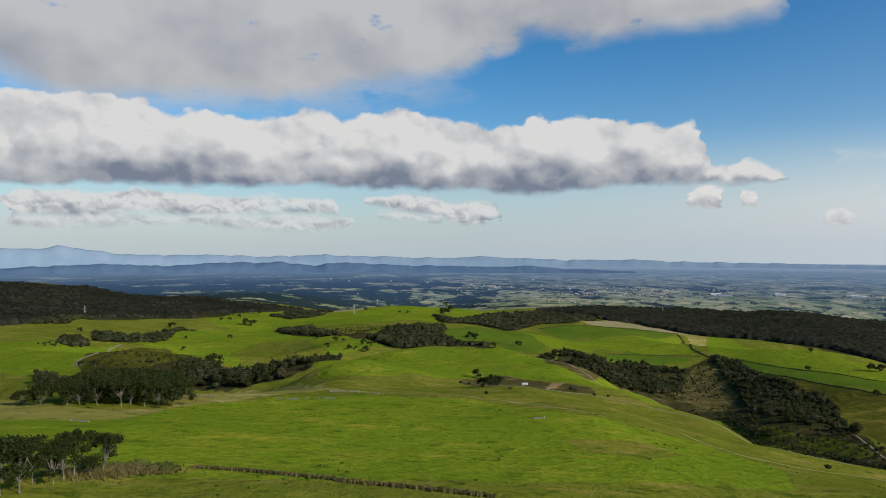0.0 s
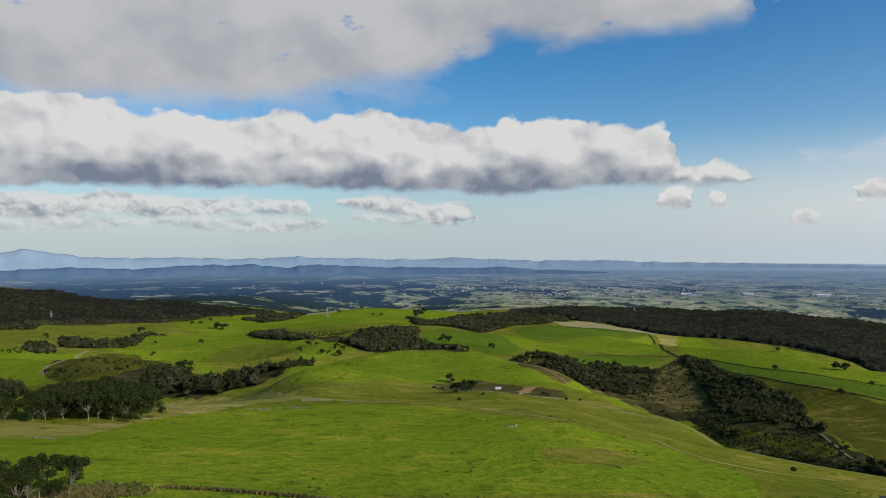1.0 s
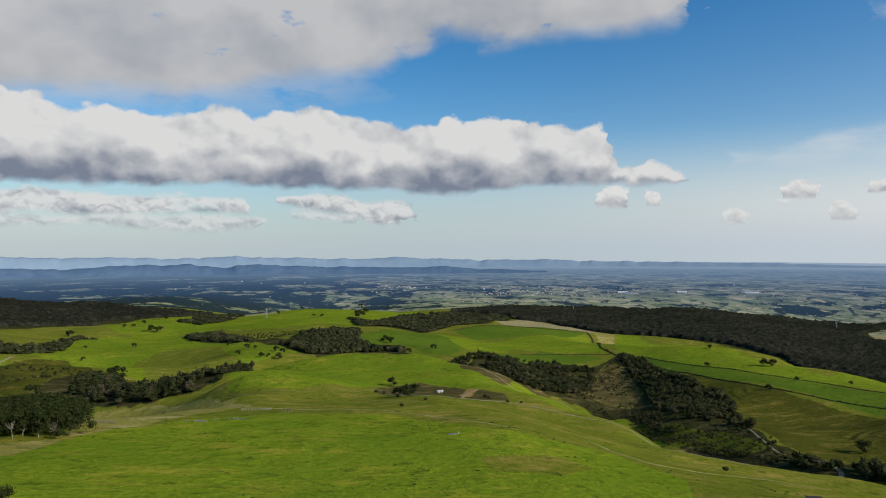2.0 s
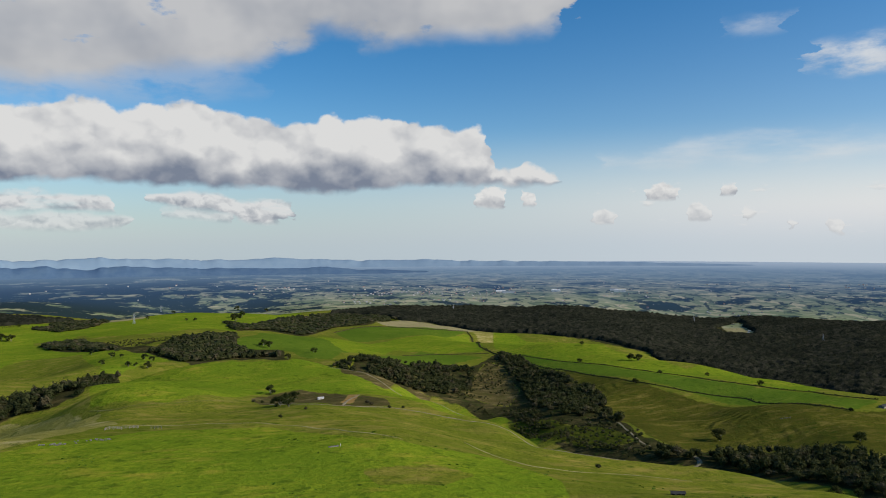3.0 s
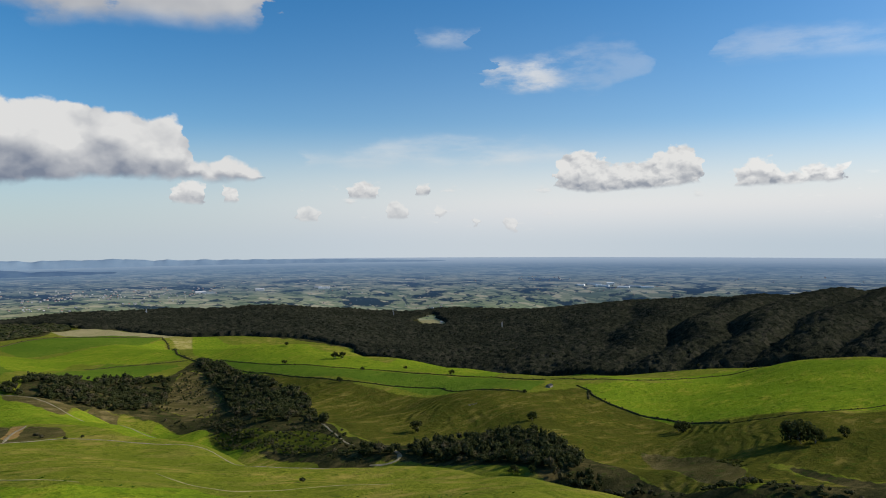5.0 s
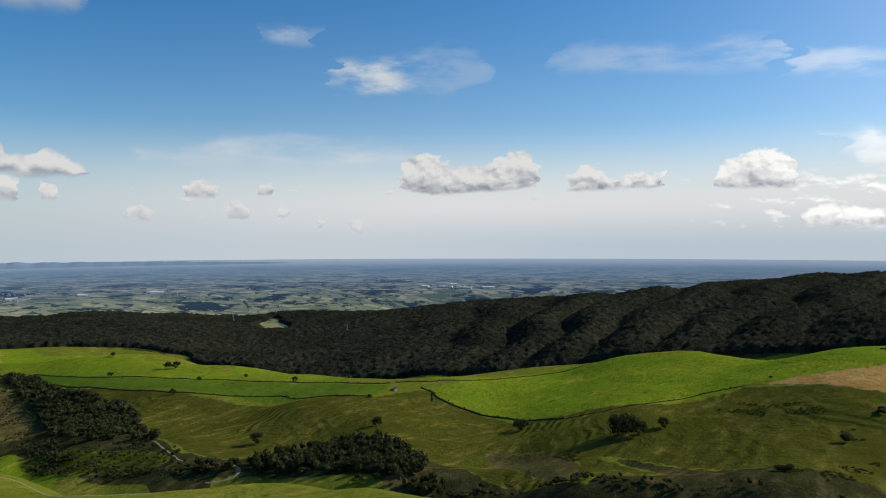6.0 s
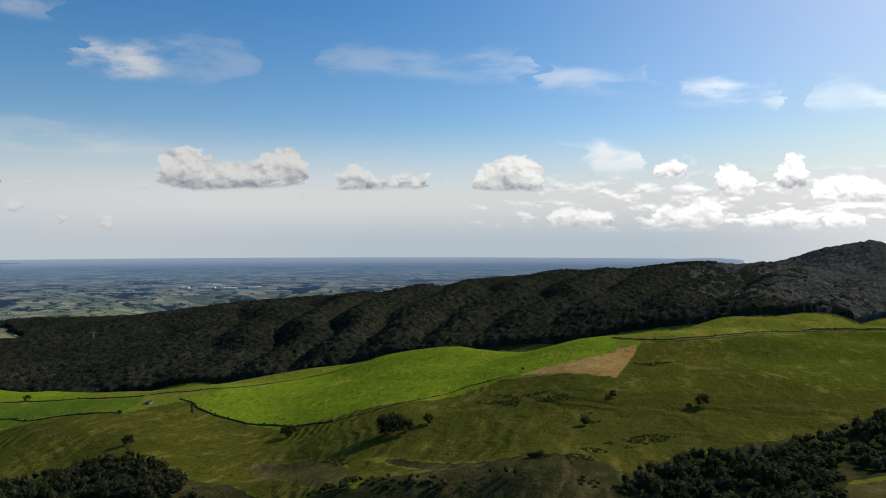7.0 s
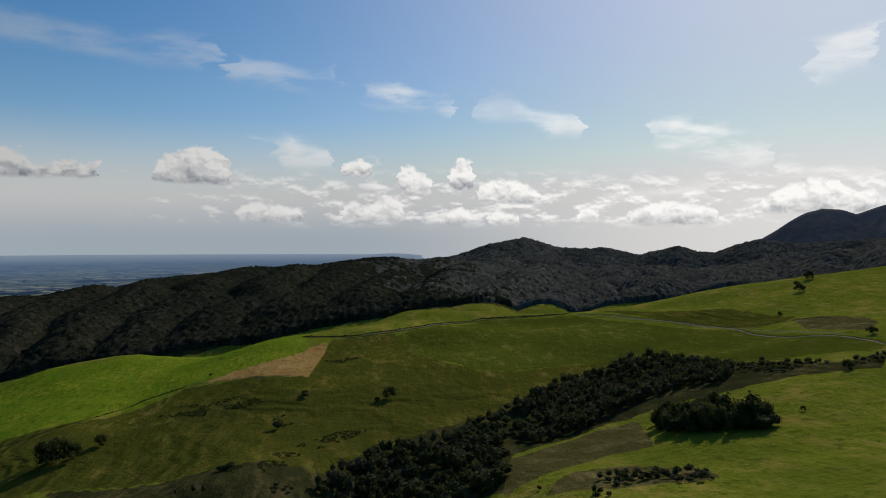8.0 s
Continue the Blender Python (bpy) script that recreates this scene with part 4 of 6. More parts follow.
# hill side over the lower gully
area(2, (572, 1094), (572, 759), (603, 503), (679, 483), (576, 306), (589, 198), (633, 133), (621, 35), (403, 26), (379, 234), (474, 301), (385, 476), (384, 525), (473, 747))
# hill side further on
area(2, (649, 283), (582, 192), (638, 135), (613, 37), (764, 14), (788, -53), (896, -176), (894, -286), (617, -259), (574, -171), (506, -91), (441, -22), (381, 28), (451, 198))
# hill foot
area(2, (514, 412), (520, 286), (462, 171), (441, 25), (469, -39), (375, 23), (374, 300))
# hill foot on
area(2, (486, 336), (502, 30), (403, 26), (375, 260))
# bushy foot of the hill
area(4, (330, 150), (385, 160), (420, 60), (405, 15), (340, 10), (325, 70))
# west wooded land
area(4, (-1959, 3423), (-1415, 3446), (-913, 3020), (-493, 2800), (-290, 2898), (-444, 2526), (-620, 2337), (-633, 2258), (-948, 1655))
# west clearing
area(6, (-939, 2325), (-850, 2458), (-767, 2422), (-859, 2292))
# west stubble
area(8, (-873, 2923), (-780, 3023), (-608, 2950), (-566, 2829), (-632, 2766))
# west pasture
area(0, (-948, 1655), (-770, 2014), (-579, 2180), (-491, 2020), (-488, 1613), (-618, 1503), (-740, 1293))
# west lower fields
area(1, (-679, 1187), (-511, 1265), (-502, 1339), (-389, 946), (-377, 872), (-299, 739), (-359, 792), (-557, 973))
# western hill
area(1, (-500, 1359), (-486, 1570), (-523, 1968), (-357, 2029), (-247, 1788), (-130, 1533), (-8, 1133), (-70, 1005), (-127, 975), (-162, 921), (-190, 888), (-225, 924), (-265, 972), (-463, 1366))
# western hill foot
area(0, (-254, 1441), (-162, 1409), (-94, 1018), (-146, 954), (-185, 899), (-303, 1327))
# western hill top
area(1, (-579, 2180), (-553, 2504), (-399, 2603), (-211, 2107), (-257, 1966), (-391, 2044), (-493, 2028))
# bushy hill
area(2, (-372, 868), (-379, 891), (-485, 1294), (-454, 1341), (-405, 1341), (-246, 902), (-186, 791), (-181, 681), (-245, 692), (-299, 739))
# bushy hill foot
area(4, (-267, 884), (-246, 902), (-186, 791), (-173, 870), (-146, 954), (-100, 1005), (-70, 1005), (-76, 658), (-98, 643), (-127, 638), (-184, 658), (-244, 690))
# far green hill
area(1, (-206, 1914), (-253, 2193), (-204, 2412), (-75, 3287), (133, 3357), (494, 3098), (364, 2341), (250, 2245), (125, 1744), (74, 1864), (-70, 1819))
# far stubble strip
area(8, (-311, 2787), (-213, 3073), (-95, 3256), (-92, 2407), (-220, 2383))
# valley floor behind the knoll
area(4, (-321, 1993), (-251, 1924), (-143, 1691), (-41, 1355), (14, 1691), (125, 1744), (110, 1378), (164, 1207), (113, 783), (57, 795), (9, 1106), (-36, 1184), (-97, 1406), (-233, 1597))
# round field beyond the knoll
area(6, (93, 1376), (180, 1745), (302, 1716), (367, 1522), (212, 1059), (174, 1090), (170, 1181))
# round field crown
area(1, (313, 1781), (384, 1592), (427, 1469), (308, 1234), (303, 1484))
# upper valley floor
area(4, (124, 2234), (183, 2092), (274, 2296), (547, 2735), (644, 2582), (1045, 2993), (893, 2687), (531, 2130), (400, 2000), (275, 1721), (220, 1840), (126, 1762))
# stubble field
area(8, (597, 2281), (849, 2553), (988, 2470), (1030, 2240), (825, 2019), (660, 1936), (598, 2119))
# small green field
area(1, (581, 2328), (855, 2709), (847, 2573), (624, 2348))
# dark field
area(6, (379, 1854), (598, 2119), (719, 2109), (825, 2019), (659, 1800), (495, 1702), (374, 1607))
# striped field
area(3, (853, 2066), (1030, 2240), (957, 1936), (686, 1344), (618, 1370), (815, 1915))
# bright field
area(1, (360, 1517), (503, 1681), (659, 1800), (812, 1988), (590, 1353), (507, 1383), (414, 1466))
# field below the hedge
area(6, (294, 1178), (474, 1426), (553, 1267), (473, 1206), (369, 1138), (277, 978), (238, 1019))
# ridge meadow
area(1, (675, 1319), (1009, 1875), (740, 1182), (759, 1087), (736, 955), (702, 910), (655, 976), (623, 1157), (595, 1318))
# ridge meadow further on
area(1, (1054, 2347), (953, 1894), (1064, 1837), (756, 1161), (724, 1004), (729, 899), (1242, 1135), (1228, 975), (707, 648), (642, 852), (632, 1044), (614, 1364))
# ridge field
area(6, (607, 1347), (632, 1044), (644, 794), (703, 644), (677, 535), (603, 503), (594, 734), (569, 938), (584, 1202))
# ribbed field
area(2, (574, 1080), (570, 757), (495, 655), (384, 525), (476, 741), (547, 999))
# middle pasture
area(2, (573, 755), (603, 503), (657, 467), (603, 402), (498, 379), (447, 410), (428, 470), (385, 476), (386, 523), (495, 655))
# upper band of the pasture
area(2, (574, 746), (586, 571), (591, 479), (535, 462), (504, 521), (553, 682))
# bright meadow
area(1, (678, 494), (737, 466), (821, 379), (898, 381), (861, 253), (1209, 106), (768, 41), (642, 36), (639, 134), (595, 200), (587, 311), (610, 373), (652, 453))
# strip beyond the meadow
area(1, (686, 538), (728, 517), (900, 415), (898, 381), (829, 382), (766, 459))
# cut patch
area(5, (642, 133), (660, 92), (694, 50), (755, 16), (613, 34))
# bright slope beyond the patch
area(9, (624, -117), (646, -195), (647, -266), (505, -300), (445, -351), (477, -378), (660, -371), (902, -288), (894, -175), (782, -52), (669, -84))
# bracken patch on the hill side
area(7, (479, 294), (480, 242), (427, 189), (376, 177), (426, 240))
# upper pasture
area(0, (1407, -462), (1519, -750), (853, -564), (765, -624), (477, -378), (521, -372), (678, -381))
# broken banks along the track
area(2, (940, -333), (760, -431), (650, -435), (644, -384), (755, -360))
# bare bank
area(7, (646, -420), (627, -436), (576, -442), (539, -426), (523, -398), (579, -390))
# near pasture by the grove
area(0, (458, -171), (433, -234), (427, -269), (400, -312), (219, -157), (285, -88), (351, -140))
# near field
area(1, (-118, 206), (-127, 223), (-91, 240), (-78, 295), (-49, 324), (-13, 344), (41, 338), (68, 280), (95, 269), (123, 270), (125, 221), (110, 188), (-77, 134))
# near yellow patch
area(0, (56, 232), (84, 239), (95, 225), (77, 208), (56, 212))
# dry ground by the grove
area(3, (-147, 256), (-157, 275), (-103, 250), (-83, 274), (-177, 648), (-120, 630), (-63, 552), (-28, 401), (-51, 336), (-80, 286), (-87, 232), (-122, 214))
# dry strip on the crest
area(0, (-46, 446), (-33, 482), (25, 504), (70, 449), (130, 463), (168, 428), (187, 378), (184, 308), (180, 256), (143, 241), (133, 293), (97, 309), (60, 349), (-10, 381))
# knoll
area(1, (-71, 681), (-16, 1033), (40, 798), (109, 770), (201, 1001), (172, 613), (350, 872), (347, 729), (328, 612), (171, 436), (150, 536), (95, 609), (54, 595), (-8, 527), (-58, 554))
# farm bracken
area(7, (51, 584), (94, 606), (120, 578), (142, 508), (137, 473), (97, 451), (55, 518))
# farm soil
area(5, (101, 476), (127, 565), (132, 547), (109, 471))
# knoll bank
area(7, (196, 1017), (171, 691), (289, 923), (320, 897), (350, 872), (309, 888), (171, 611), (148, 684))
# gully ground
area(4, (146, 740), (290, 1169), (495, 1179), (596, 1302), (598, 1205), (536, 928), (509, 801), (464, 712), (383, 542), (373, 479), (227, 293), (325, 491), (318, 552), (339, 684), (347, 729), (350, 872), (289, 923))
# gully bracken
area(7, (375, 934), (474, 1129), (539, 1216), (541, 1159), (481, 968), (410, 859), (391, 891))
# gully clearing
area(9, (337, 721), (375, 675), (380, 584), (366, 517), (340, 513), (327, 588))
# lower gully ground
area(4, (384, 525), (389, 466), (439, 455), (451, 414), (456, 359), (446, 330), (399, 242), (355, 155), (347, 152), (240, 173), (365, 293), (363, 417), (346, 459))
# lower gully ground on
area(4, (451, 198), (392, 109), (374, 65), (395, 29), (447, -16), (512, -93), (576, -153), (627, -220), (644, -265), (531, -293), (434, -313), (436, -342), (398, -310), (427, -269), (436, -236), (458, -182), (460, -156), (421, -88), (337, -65), (367, -44))
# bracken bank
area(7, (410, -85), (451, -152), (442, -175), (358, -146), (366, -126), (346, -95), (334, -62))
# bracken by the bushes
area(7, (332, -90), (337, -119), (312, -143), (282, -141), (288, -111), (307, -72))
# clearing in the forest
area(8, (2013, 2282), (2108, 2305), (2046, 2112), (1883, 1949), (1838, 2024))

def inside(x, y, corners):
    """Which places lie in the outline."""
    hit = np.zeros(np.shape(x), bool)
    for (ax, ay), (bx, by) in zip(corners, corners[1:] + corners[:1]):
        cross = (ay > y) != (by > y)
        hit ^= cross & (x < (bx - ax) * (y - ay) / (by - ay + 1e-9) + ax)
    return hit


def heading_of(x, y):
    """Heading in degrees, from -100 to 260."""
    return (np.degrees(np.arctan2(x, y)) + 100) % 360 - 100


def add_mesh(name, verts, faces, materials, smooth=False):
    """A mesh from arrays of places and of triangles or quads."""
    me = bpy.data.meshes.new(name)
    me.vertices.add(len(verts))
    me.vertices.foreach_set("co", np.asarray(verts, np.float32).ravel())
    faces = np.asarray(faces, np.int32)
    me.loops.add(faces.size)
    me.loops.foreach_set("vertex_index", faces.ravel())
    me.polygons.add(len(faces))
    me.polygons.foreach_set("loop_start", np.arange(0, faces.size, faces.shape[1], dtype=np.int32))
    me.polygons.foreach_set("use_smooth", np.full(len(faces), smooth))
    for m in materials:
        me.materials.append(m)
    me.update()
    return me


# where the closed forest lies: heading, from and to which distance
FOREST = ((12, 2750, 2800), (16, 2600, 3150), (20, 2450, 3200), (24, 2300, 3230), (28, 2250, 3240), (32, 2150, 3240), (36, 2050, 3240), (40, 1850, 3220),
          (44, 1700, 3220), (48, 1600, 3120), (52, 1520, 3040), (56, 1450, 3020), (62, 1380, 2980), (70, 1320, 2950),
          (80, 1240, 2980), (90, 1220, 2960), (98, 1300, 3250), (106, 1450, 3350), (116, 1650, 3500), (128, 1800, 3600), (140, 1900, 3700))
FOREST_AT = np.array(FOREST, float)
FOREST_GAP = [(2013, 2282), (2108, 2305), (2046, 2112), (1883, 1949), (1838, 2024)]
FOREST_WEST = [(-919, 1606), (-849, 1621), (-794, 1648), (-823, 2039), (-747, 2204), (-637, 2304), (-669, 2420), (-611, 2512), (-453, 2573), (-327, 2834), (-489, 2780), (-901, 2980), (-1406, 3424), (-1717, 3564), (-2044, 3572)]


def forest(x, y):
    h, r = heading_of(x, y), np.hypot(x, y)
    lo, hi = np.interp(h, FOREST_AT[:, 0], FOREST_AT[:, 1]), np.interp(h, FOREST_AT[:, 0], FOREST_AT[:, 2])
    west = inside(x, y, FOREST_WEST)
    return (((h > 12) & (h < 140) & (r > lo) & (r < hi)) | west) & ~inside(x, y, FOREST_GAP)


def sheet():
    """The ground as one sheet of rings, finest where it is seen, out to the horizon."""
    turns = np.radians(np.concatenate([np.arange(-44, 140, 0.16), np.arange(140, 316, 2.0)]))
    rings = [0.05]
    while rings[-1] < 4940:
        rings.append(rings[-1] * 1.0105 + 0.1)
    r, a = np.meshgrid(np.array(rings), turns, indexing="ij")
    x, y = r * np.sin(a), r * np.cos(a)
    nr, na = r.shape
    k = np.arange(nr * na).reshape(nr, na)
    q = np.stack([k[:-1], k[1:], np.roll(k[1:], -1, 1), np.roll(k[:-1], -1, 1)], -1).reshape(-1, 4)
    x, y = x.ravel(), y.ravel()
    me = add_mesh("ground", np.stack([x, y, ground(x, y)], -1), q, [LAND, PLAIN, HAZED_BARE_HILL], True)
    masks = {}
    for index, corners in AREAS:
        hit = inside(x, y, corners)
        for k in range(1, 10):
            masks.setdefault(k, np.zeros(len(x), np.float32))[hit] = float(k == index)
    wood = forest(x, y) | ((np.hypot(x, y) > 2400) & (heading_of(x, y) > 97))
    for k in range(1, 10):
        masks[k][wood] = float(k == 4)
    for k in range(1, 10):
        grid = masks[k].reshape(nr, na)
        for _ in range(2):
            grid = (np.roll(grid, 1, 1) + 2 * grid + np.roll(grid, -1, 1)) / 4
            grid[1:-1] = (grid[:-2] + 2 * grid[1:-1] + grid[2:]) / 4
        masks[k] = grid.ravel().astype(np.float32)
    for name, k in (("meadow", 1), ("rough", 2), ("dry", 3), ("scrub", 4), ("soil", 5), ("lush", 6), ("bracken", 7), ("stubble", 8), ("olive", 9)):
        me.attributes.new(name, "FLOAT", "POINT").data.foreach_set("value", masks[k])
    cx, cy = x[q].mean(1), y[q].mean(1)
    h, far = heading_of(cx, cy), np.hypot(cx, cy)
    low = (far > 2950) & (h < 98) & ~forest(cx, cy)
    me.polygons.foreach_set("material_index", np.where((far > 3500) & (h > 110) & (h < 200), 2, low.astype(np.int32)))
    me.update()
    return me


earth = tagged(new("ground", sheet()), "rolling green pasture hills falling to a wide farmed lowland", "ground", kind="structure")


def far_ridge(name, label, distance, deep, tops, mat):
    """Hills on the horizon: rows of heading and height over the lowland."""
    h = np.arange(tops[0][0], tops[-1][0], 0.12)
    top = np.interp(h, [t[0] for t in tops], [t[1] for t in tops])
    top = top + np.minimum(top * 0.12, 5) * value_noise(h * 1.0, h * 0, 0.9, 7) + np.minimum(top * 0.06, 2.5) * value_noise(h, h * 0, 0.3, 8)
    steps = np.linspace(-1, 1, 9)
    verts = []
    for s in steps:
        r = distance + deep * s
        x, y = r * np.sin(np.radians(h)), r * np.cos(np.radians(h))
        verts.append(np.stack([x, y, ground(x, y) - 6 + np.maximum(top, 0) * (1 - s * s) ** 1.2], -1))
    n = len(h)
    k = np.arange(n * 9).reshape(9, n)
    q = np.stack([k[:-1, :-1], k[1:, :-1], k[1:, 1:], k[:-1, 1:]], -1).reshape(-1, 4)
    return tagged(new(name, add_mesh(name, np.concatenate(verts), q, [mat], True)), label, "distant hills", kind="structure")


distant_range = far_ridge("backdrop_range", "mountain range low on the horizon, painted pale blue as haze", 4800, 90, (
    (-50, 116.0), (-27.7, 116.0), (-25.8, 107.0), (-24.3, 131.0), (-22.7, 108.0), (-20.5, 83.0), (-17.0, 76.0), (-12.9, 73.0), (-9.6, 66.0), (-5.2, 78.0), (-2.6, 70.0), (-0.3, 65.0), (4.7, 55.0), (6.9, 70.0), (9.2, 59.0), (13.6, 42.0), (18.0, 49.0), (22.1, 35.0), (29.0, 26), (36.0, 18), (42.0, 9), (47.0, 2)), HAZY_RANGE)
distant_ridge = far_ridge("backdrop_ridge", "wooded ridge beyond the lowland, painted dark blue as haze", 4450, 130, (
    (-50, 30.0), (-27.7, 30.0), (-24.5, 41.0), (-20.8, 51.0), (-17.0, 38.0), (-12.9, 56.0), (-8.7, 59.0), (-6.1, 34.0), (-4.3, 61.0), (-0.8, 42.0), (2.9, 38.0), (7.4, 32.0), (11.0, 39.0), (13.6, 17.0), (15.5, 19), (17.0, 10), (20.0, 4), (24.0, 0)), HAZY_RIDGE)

# ---- where the things stand, in metres ----
HEDGEROW_TREES = (
    (-56, 142, 7.8), (-58, 134, 8.5), (-58, 130, 7.5), (-58, 126, 6.7), (-61, 125, 7.1), (-60, 119, 8.5),
    (-62, 117, 9), (-57, 137, 3.7), (-64, 126, 8), (-66, 125, 7.4),
)
GROVE_TREES = (
    (-121, 312, 12.2), (-118, 319, 11.8), (-112, 315, 12.2), (-107, 320, 12.3), (-101, 319, 11.6), (-95, 317, 10.5),
    (-89, 310, 8.7), (-118, 297, 11.6), (-111, 296, 12), (-105, 302, 12.1), (-99, 304, 11.6), (-92, 303, 10.5),
    (-86, 298, 8.3), (-121, 275, 6.2), (-118, 279, 6.7), (-126, 252, 5.4), (-120, 252, 8.1), (-113, 256, 8.6),
    (-110, 259, 9.1), (-106, 264, 10.1), (-98, 265, 10.5), (-97, 271, 10.2), (-92, 271, 11.1), (-88, 275, 10.7),
    (-85, 280, 10.4), (-115, 265, 9.8), (-111, 270, 10.4), (-108, 275, 10.9), (-105, 280, 10.6), (-101, 281, 11.5),
    (-99, 286, 11.2), (-95, 289, 11.3), (-92, 295, 11), (-88, 296, 10), (-120, 288, 10.6), (-113, 294, 11.2),
    (-105, 298, 11.2), (-97, 303, 10.8), (-90, 307, 9.3),
)
FIELD_TREES = (
    (-639, 1508, 11.6), (-580, 1918, 17.4), (-389, 1358, 7.8), (-241, 697, 12.8), (-213, 864, 16.9), (-328, 812, 9.7),
    (-361, 853, 5.9), (-498, 2111, 10.3), (-475, 2116, 10.3), (-470, 2218, 10.8), (-414, 2046, 19.8), (-392, 2038, 18),
    (-459, 2499, 10), (-344, 1533, 9.9), (-439, 1546, 6.4), (-238, 895, 5.9), (-144, 1384, 7.7), (-105, 1141, 7.2),
    (-99, 1225, 8.7), (-63, 1033, 7.4),
)
PASTURE_TREES = (
    (-54, 1036, 5.7), (-49, 1153, 9.1), (-37, 1109, 7.9), (-39, 1031, 9.8), (-83, 1197, 5.7), (-194, 1578, 10),
    (-27, 1169, 7.4), (-18, 2438, 11.6), (19, 2264, 8.9), (45, 2255, 8.9), (155, 2304, 14.6), (240, 3288, 20.8),
    (353, 3172, 15.1), (-91, 2356, 11.2), (146, 1360, 13), (154, 1338, 12.8), (201, 1143, 9.2), (110, 784, 6.3),
    (158, 2205, 24.5), (183, 2308, 22),
)
SLOPE_TREES = (
    (727, 1200, 7.8), (694, 993, 11.5), (700, 981, 11.4), (562, 796, 6.9), (635, 1056, 6.8), (685, 803, 5),
    (689, 710, 7), (441, 502, 10.6), (357, 312, 6), (363, 302, 5.2), (501, 414, 8.2), (554, 297, 8.9),
    (559, 305, 7.6), (501, 193, 14.4), (497, 185, 15.9), (500, 177, 10.9), (519, 166, 7.3), (634, 840, 5.8),
    (598, 504, 3.7), (554, -28, 8.8), (547, -18, 3.9), (766, -514, 10.2), (805, -538, 6.1), (827, -569, 11.1),
    (501, -387, 6), (412, -296, 6.4), (686, -436, 4.5), (566, 35, 3.6), (354, -225, 2.7),
)
FARM_TREES = (
    (70, 599, 7.8), (66, 482, 7.8), (84, 564, 7.8), (59, 477, 5.8), (62, 475, 6.9), (64, 451, 5.1),
)
BUSHES = (
    (120, 475, 2.8), (121, 469, 2.3), (131, 460, 1.9), (52, 549, 2.2), (57, 536, 2.2), (69, 418, 1.7),
    (561, 35, 4), (402, 67, 3.6), (401, 72, 2.9), (400, 70, 3.2), (499, 51, 5.5), (50, 384, 1.9),
    (179, 283, 2.2), (141, 461, 1.9), (661, 119, 2.1),
)
CREST_TRACK = [(59, 527), (75, 463), (98, 454), (131, 466), (147, 446), (169, 421), (192, 404), (185, 341), (195, 328), (206, 317), (215, 310)]
CREST_TRACK_ON = [(-58, 552), (-37, 527), (-7, 519), (27, 537), (61, 577)]
FARM_LANE = [(99, 457), (115, 510), (132, 547)]
VALLEY_ROAD = [(373, 457), (369, 443), (365, 435), (358, 431), (351, 437), (343, 449)]
VALLEY_ROAD_UP = [(412, 615), (385, 561), (375, 535), (366, 511), (363, 492)]
WEST_ROAD = [(-363, 846), (-382, 893), (-386, 914), (-379, 940), (-495, 1284), (-495, 1345)]
RIDGE_TRACK = [(696, 545), (708, 503), (742, 469), (803, 448), (855, 418), (868, 392), (898, 373)]
UPPER_TRACK = [(760, 42), (775, -16), (794, -53), (820, -88), (866, -128), (896, -176), (905, -229), (911, -291)]
UPPER_TRACK_ON = [(905, -300), (874, -330), (798, -348), (747, -369), (683, -378), (619, -368), (564, -364), (526, -376), (486, -373), (459, -363)]
UPPER_TRACK_BRANCH = [(871, -314), (806, -337), (755, -360), (668, -375), (589, -381), (521, -382)]
UPPER_TRACK_OLD = [(688, -381), (657, -398), (638, -415), (625, -429), (592, -438)]
MEADOW_BANK = [(678, 494), (671, 473), (652, 453), (631, 420), (610, 373), (606, 339), (584, 304), (564, 262)]
MEADOW_EDGE = [(564, 262), (576, 227), (595, 200), (636, 165), (642, 135)]
SPUR_BANK = [(666, 470), (632, 445)]
RIDGE_BANK = [(589, 1213), (585, 1101), (569, 938), (566, 808), (593, 731), (628, 669), (588, 539), (603, 503)]
RIDGE_HEDGE = [(612, 1242), (632, 1044), (649, 862), (657, 764), (710, 650), (694, 552)]
PATCH_FENCE = [(644, 140), (630, 99), (618, 70), (617, 44)]
FIELD_BANK = [(419, 1372), (479, 1375), (538, 1340), (583, 1314)]
LANE_BANK = [(822, 2018), (794, 1910), (599, 1399), (594, 1339), (586, 1280)]
DARK_FIELD_HEDGE = [(379, 1854), (585, 2070), (699, 2002), (835, 2044)]
KNOLL_PATH = [(146, 740), (165, 711), (173, 651), (185, 600), (186, 550), (183, 501), (181, 450)]
FIELD_PATH = [(-24, 386), (-10, 384), (19, 370), (37, 352), (57, 332), (69, 297), (86, 276)]
SLOPE_PATH = [(124, 309), (127, 279), (137, 262), (170, 262), (199, 241)]
GULLY_PATH = [(448, 437), (441, 393), (464, 376), (489, 372)]
REED_HEDGE = [(-43, 159), (-34, 159), (-24, 156), (-16, 154), (-7, 150), (3, 148), (12, 146), (20, 144)]
VERGE = [(-59, 135), (-57, 142), (-54, 149), (-50, 155)]
FARM_SHED = (104, 561)
DARK_SHED = (154, 196)
TROUGH = (55, 270)
PEN = (-25, 365)
GATE = (-9, 354)
RUBBLE_A = (-45, 319)
RUBBLE_B = (-96, 223)
RUBBLE_C = (-82, 315)
STUMPS = (530, 516)
HUT = (644, 507)
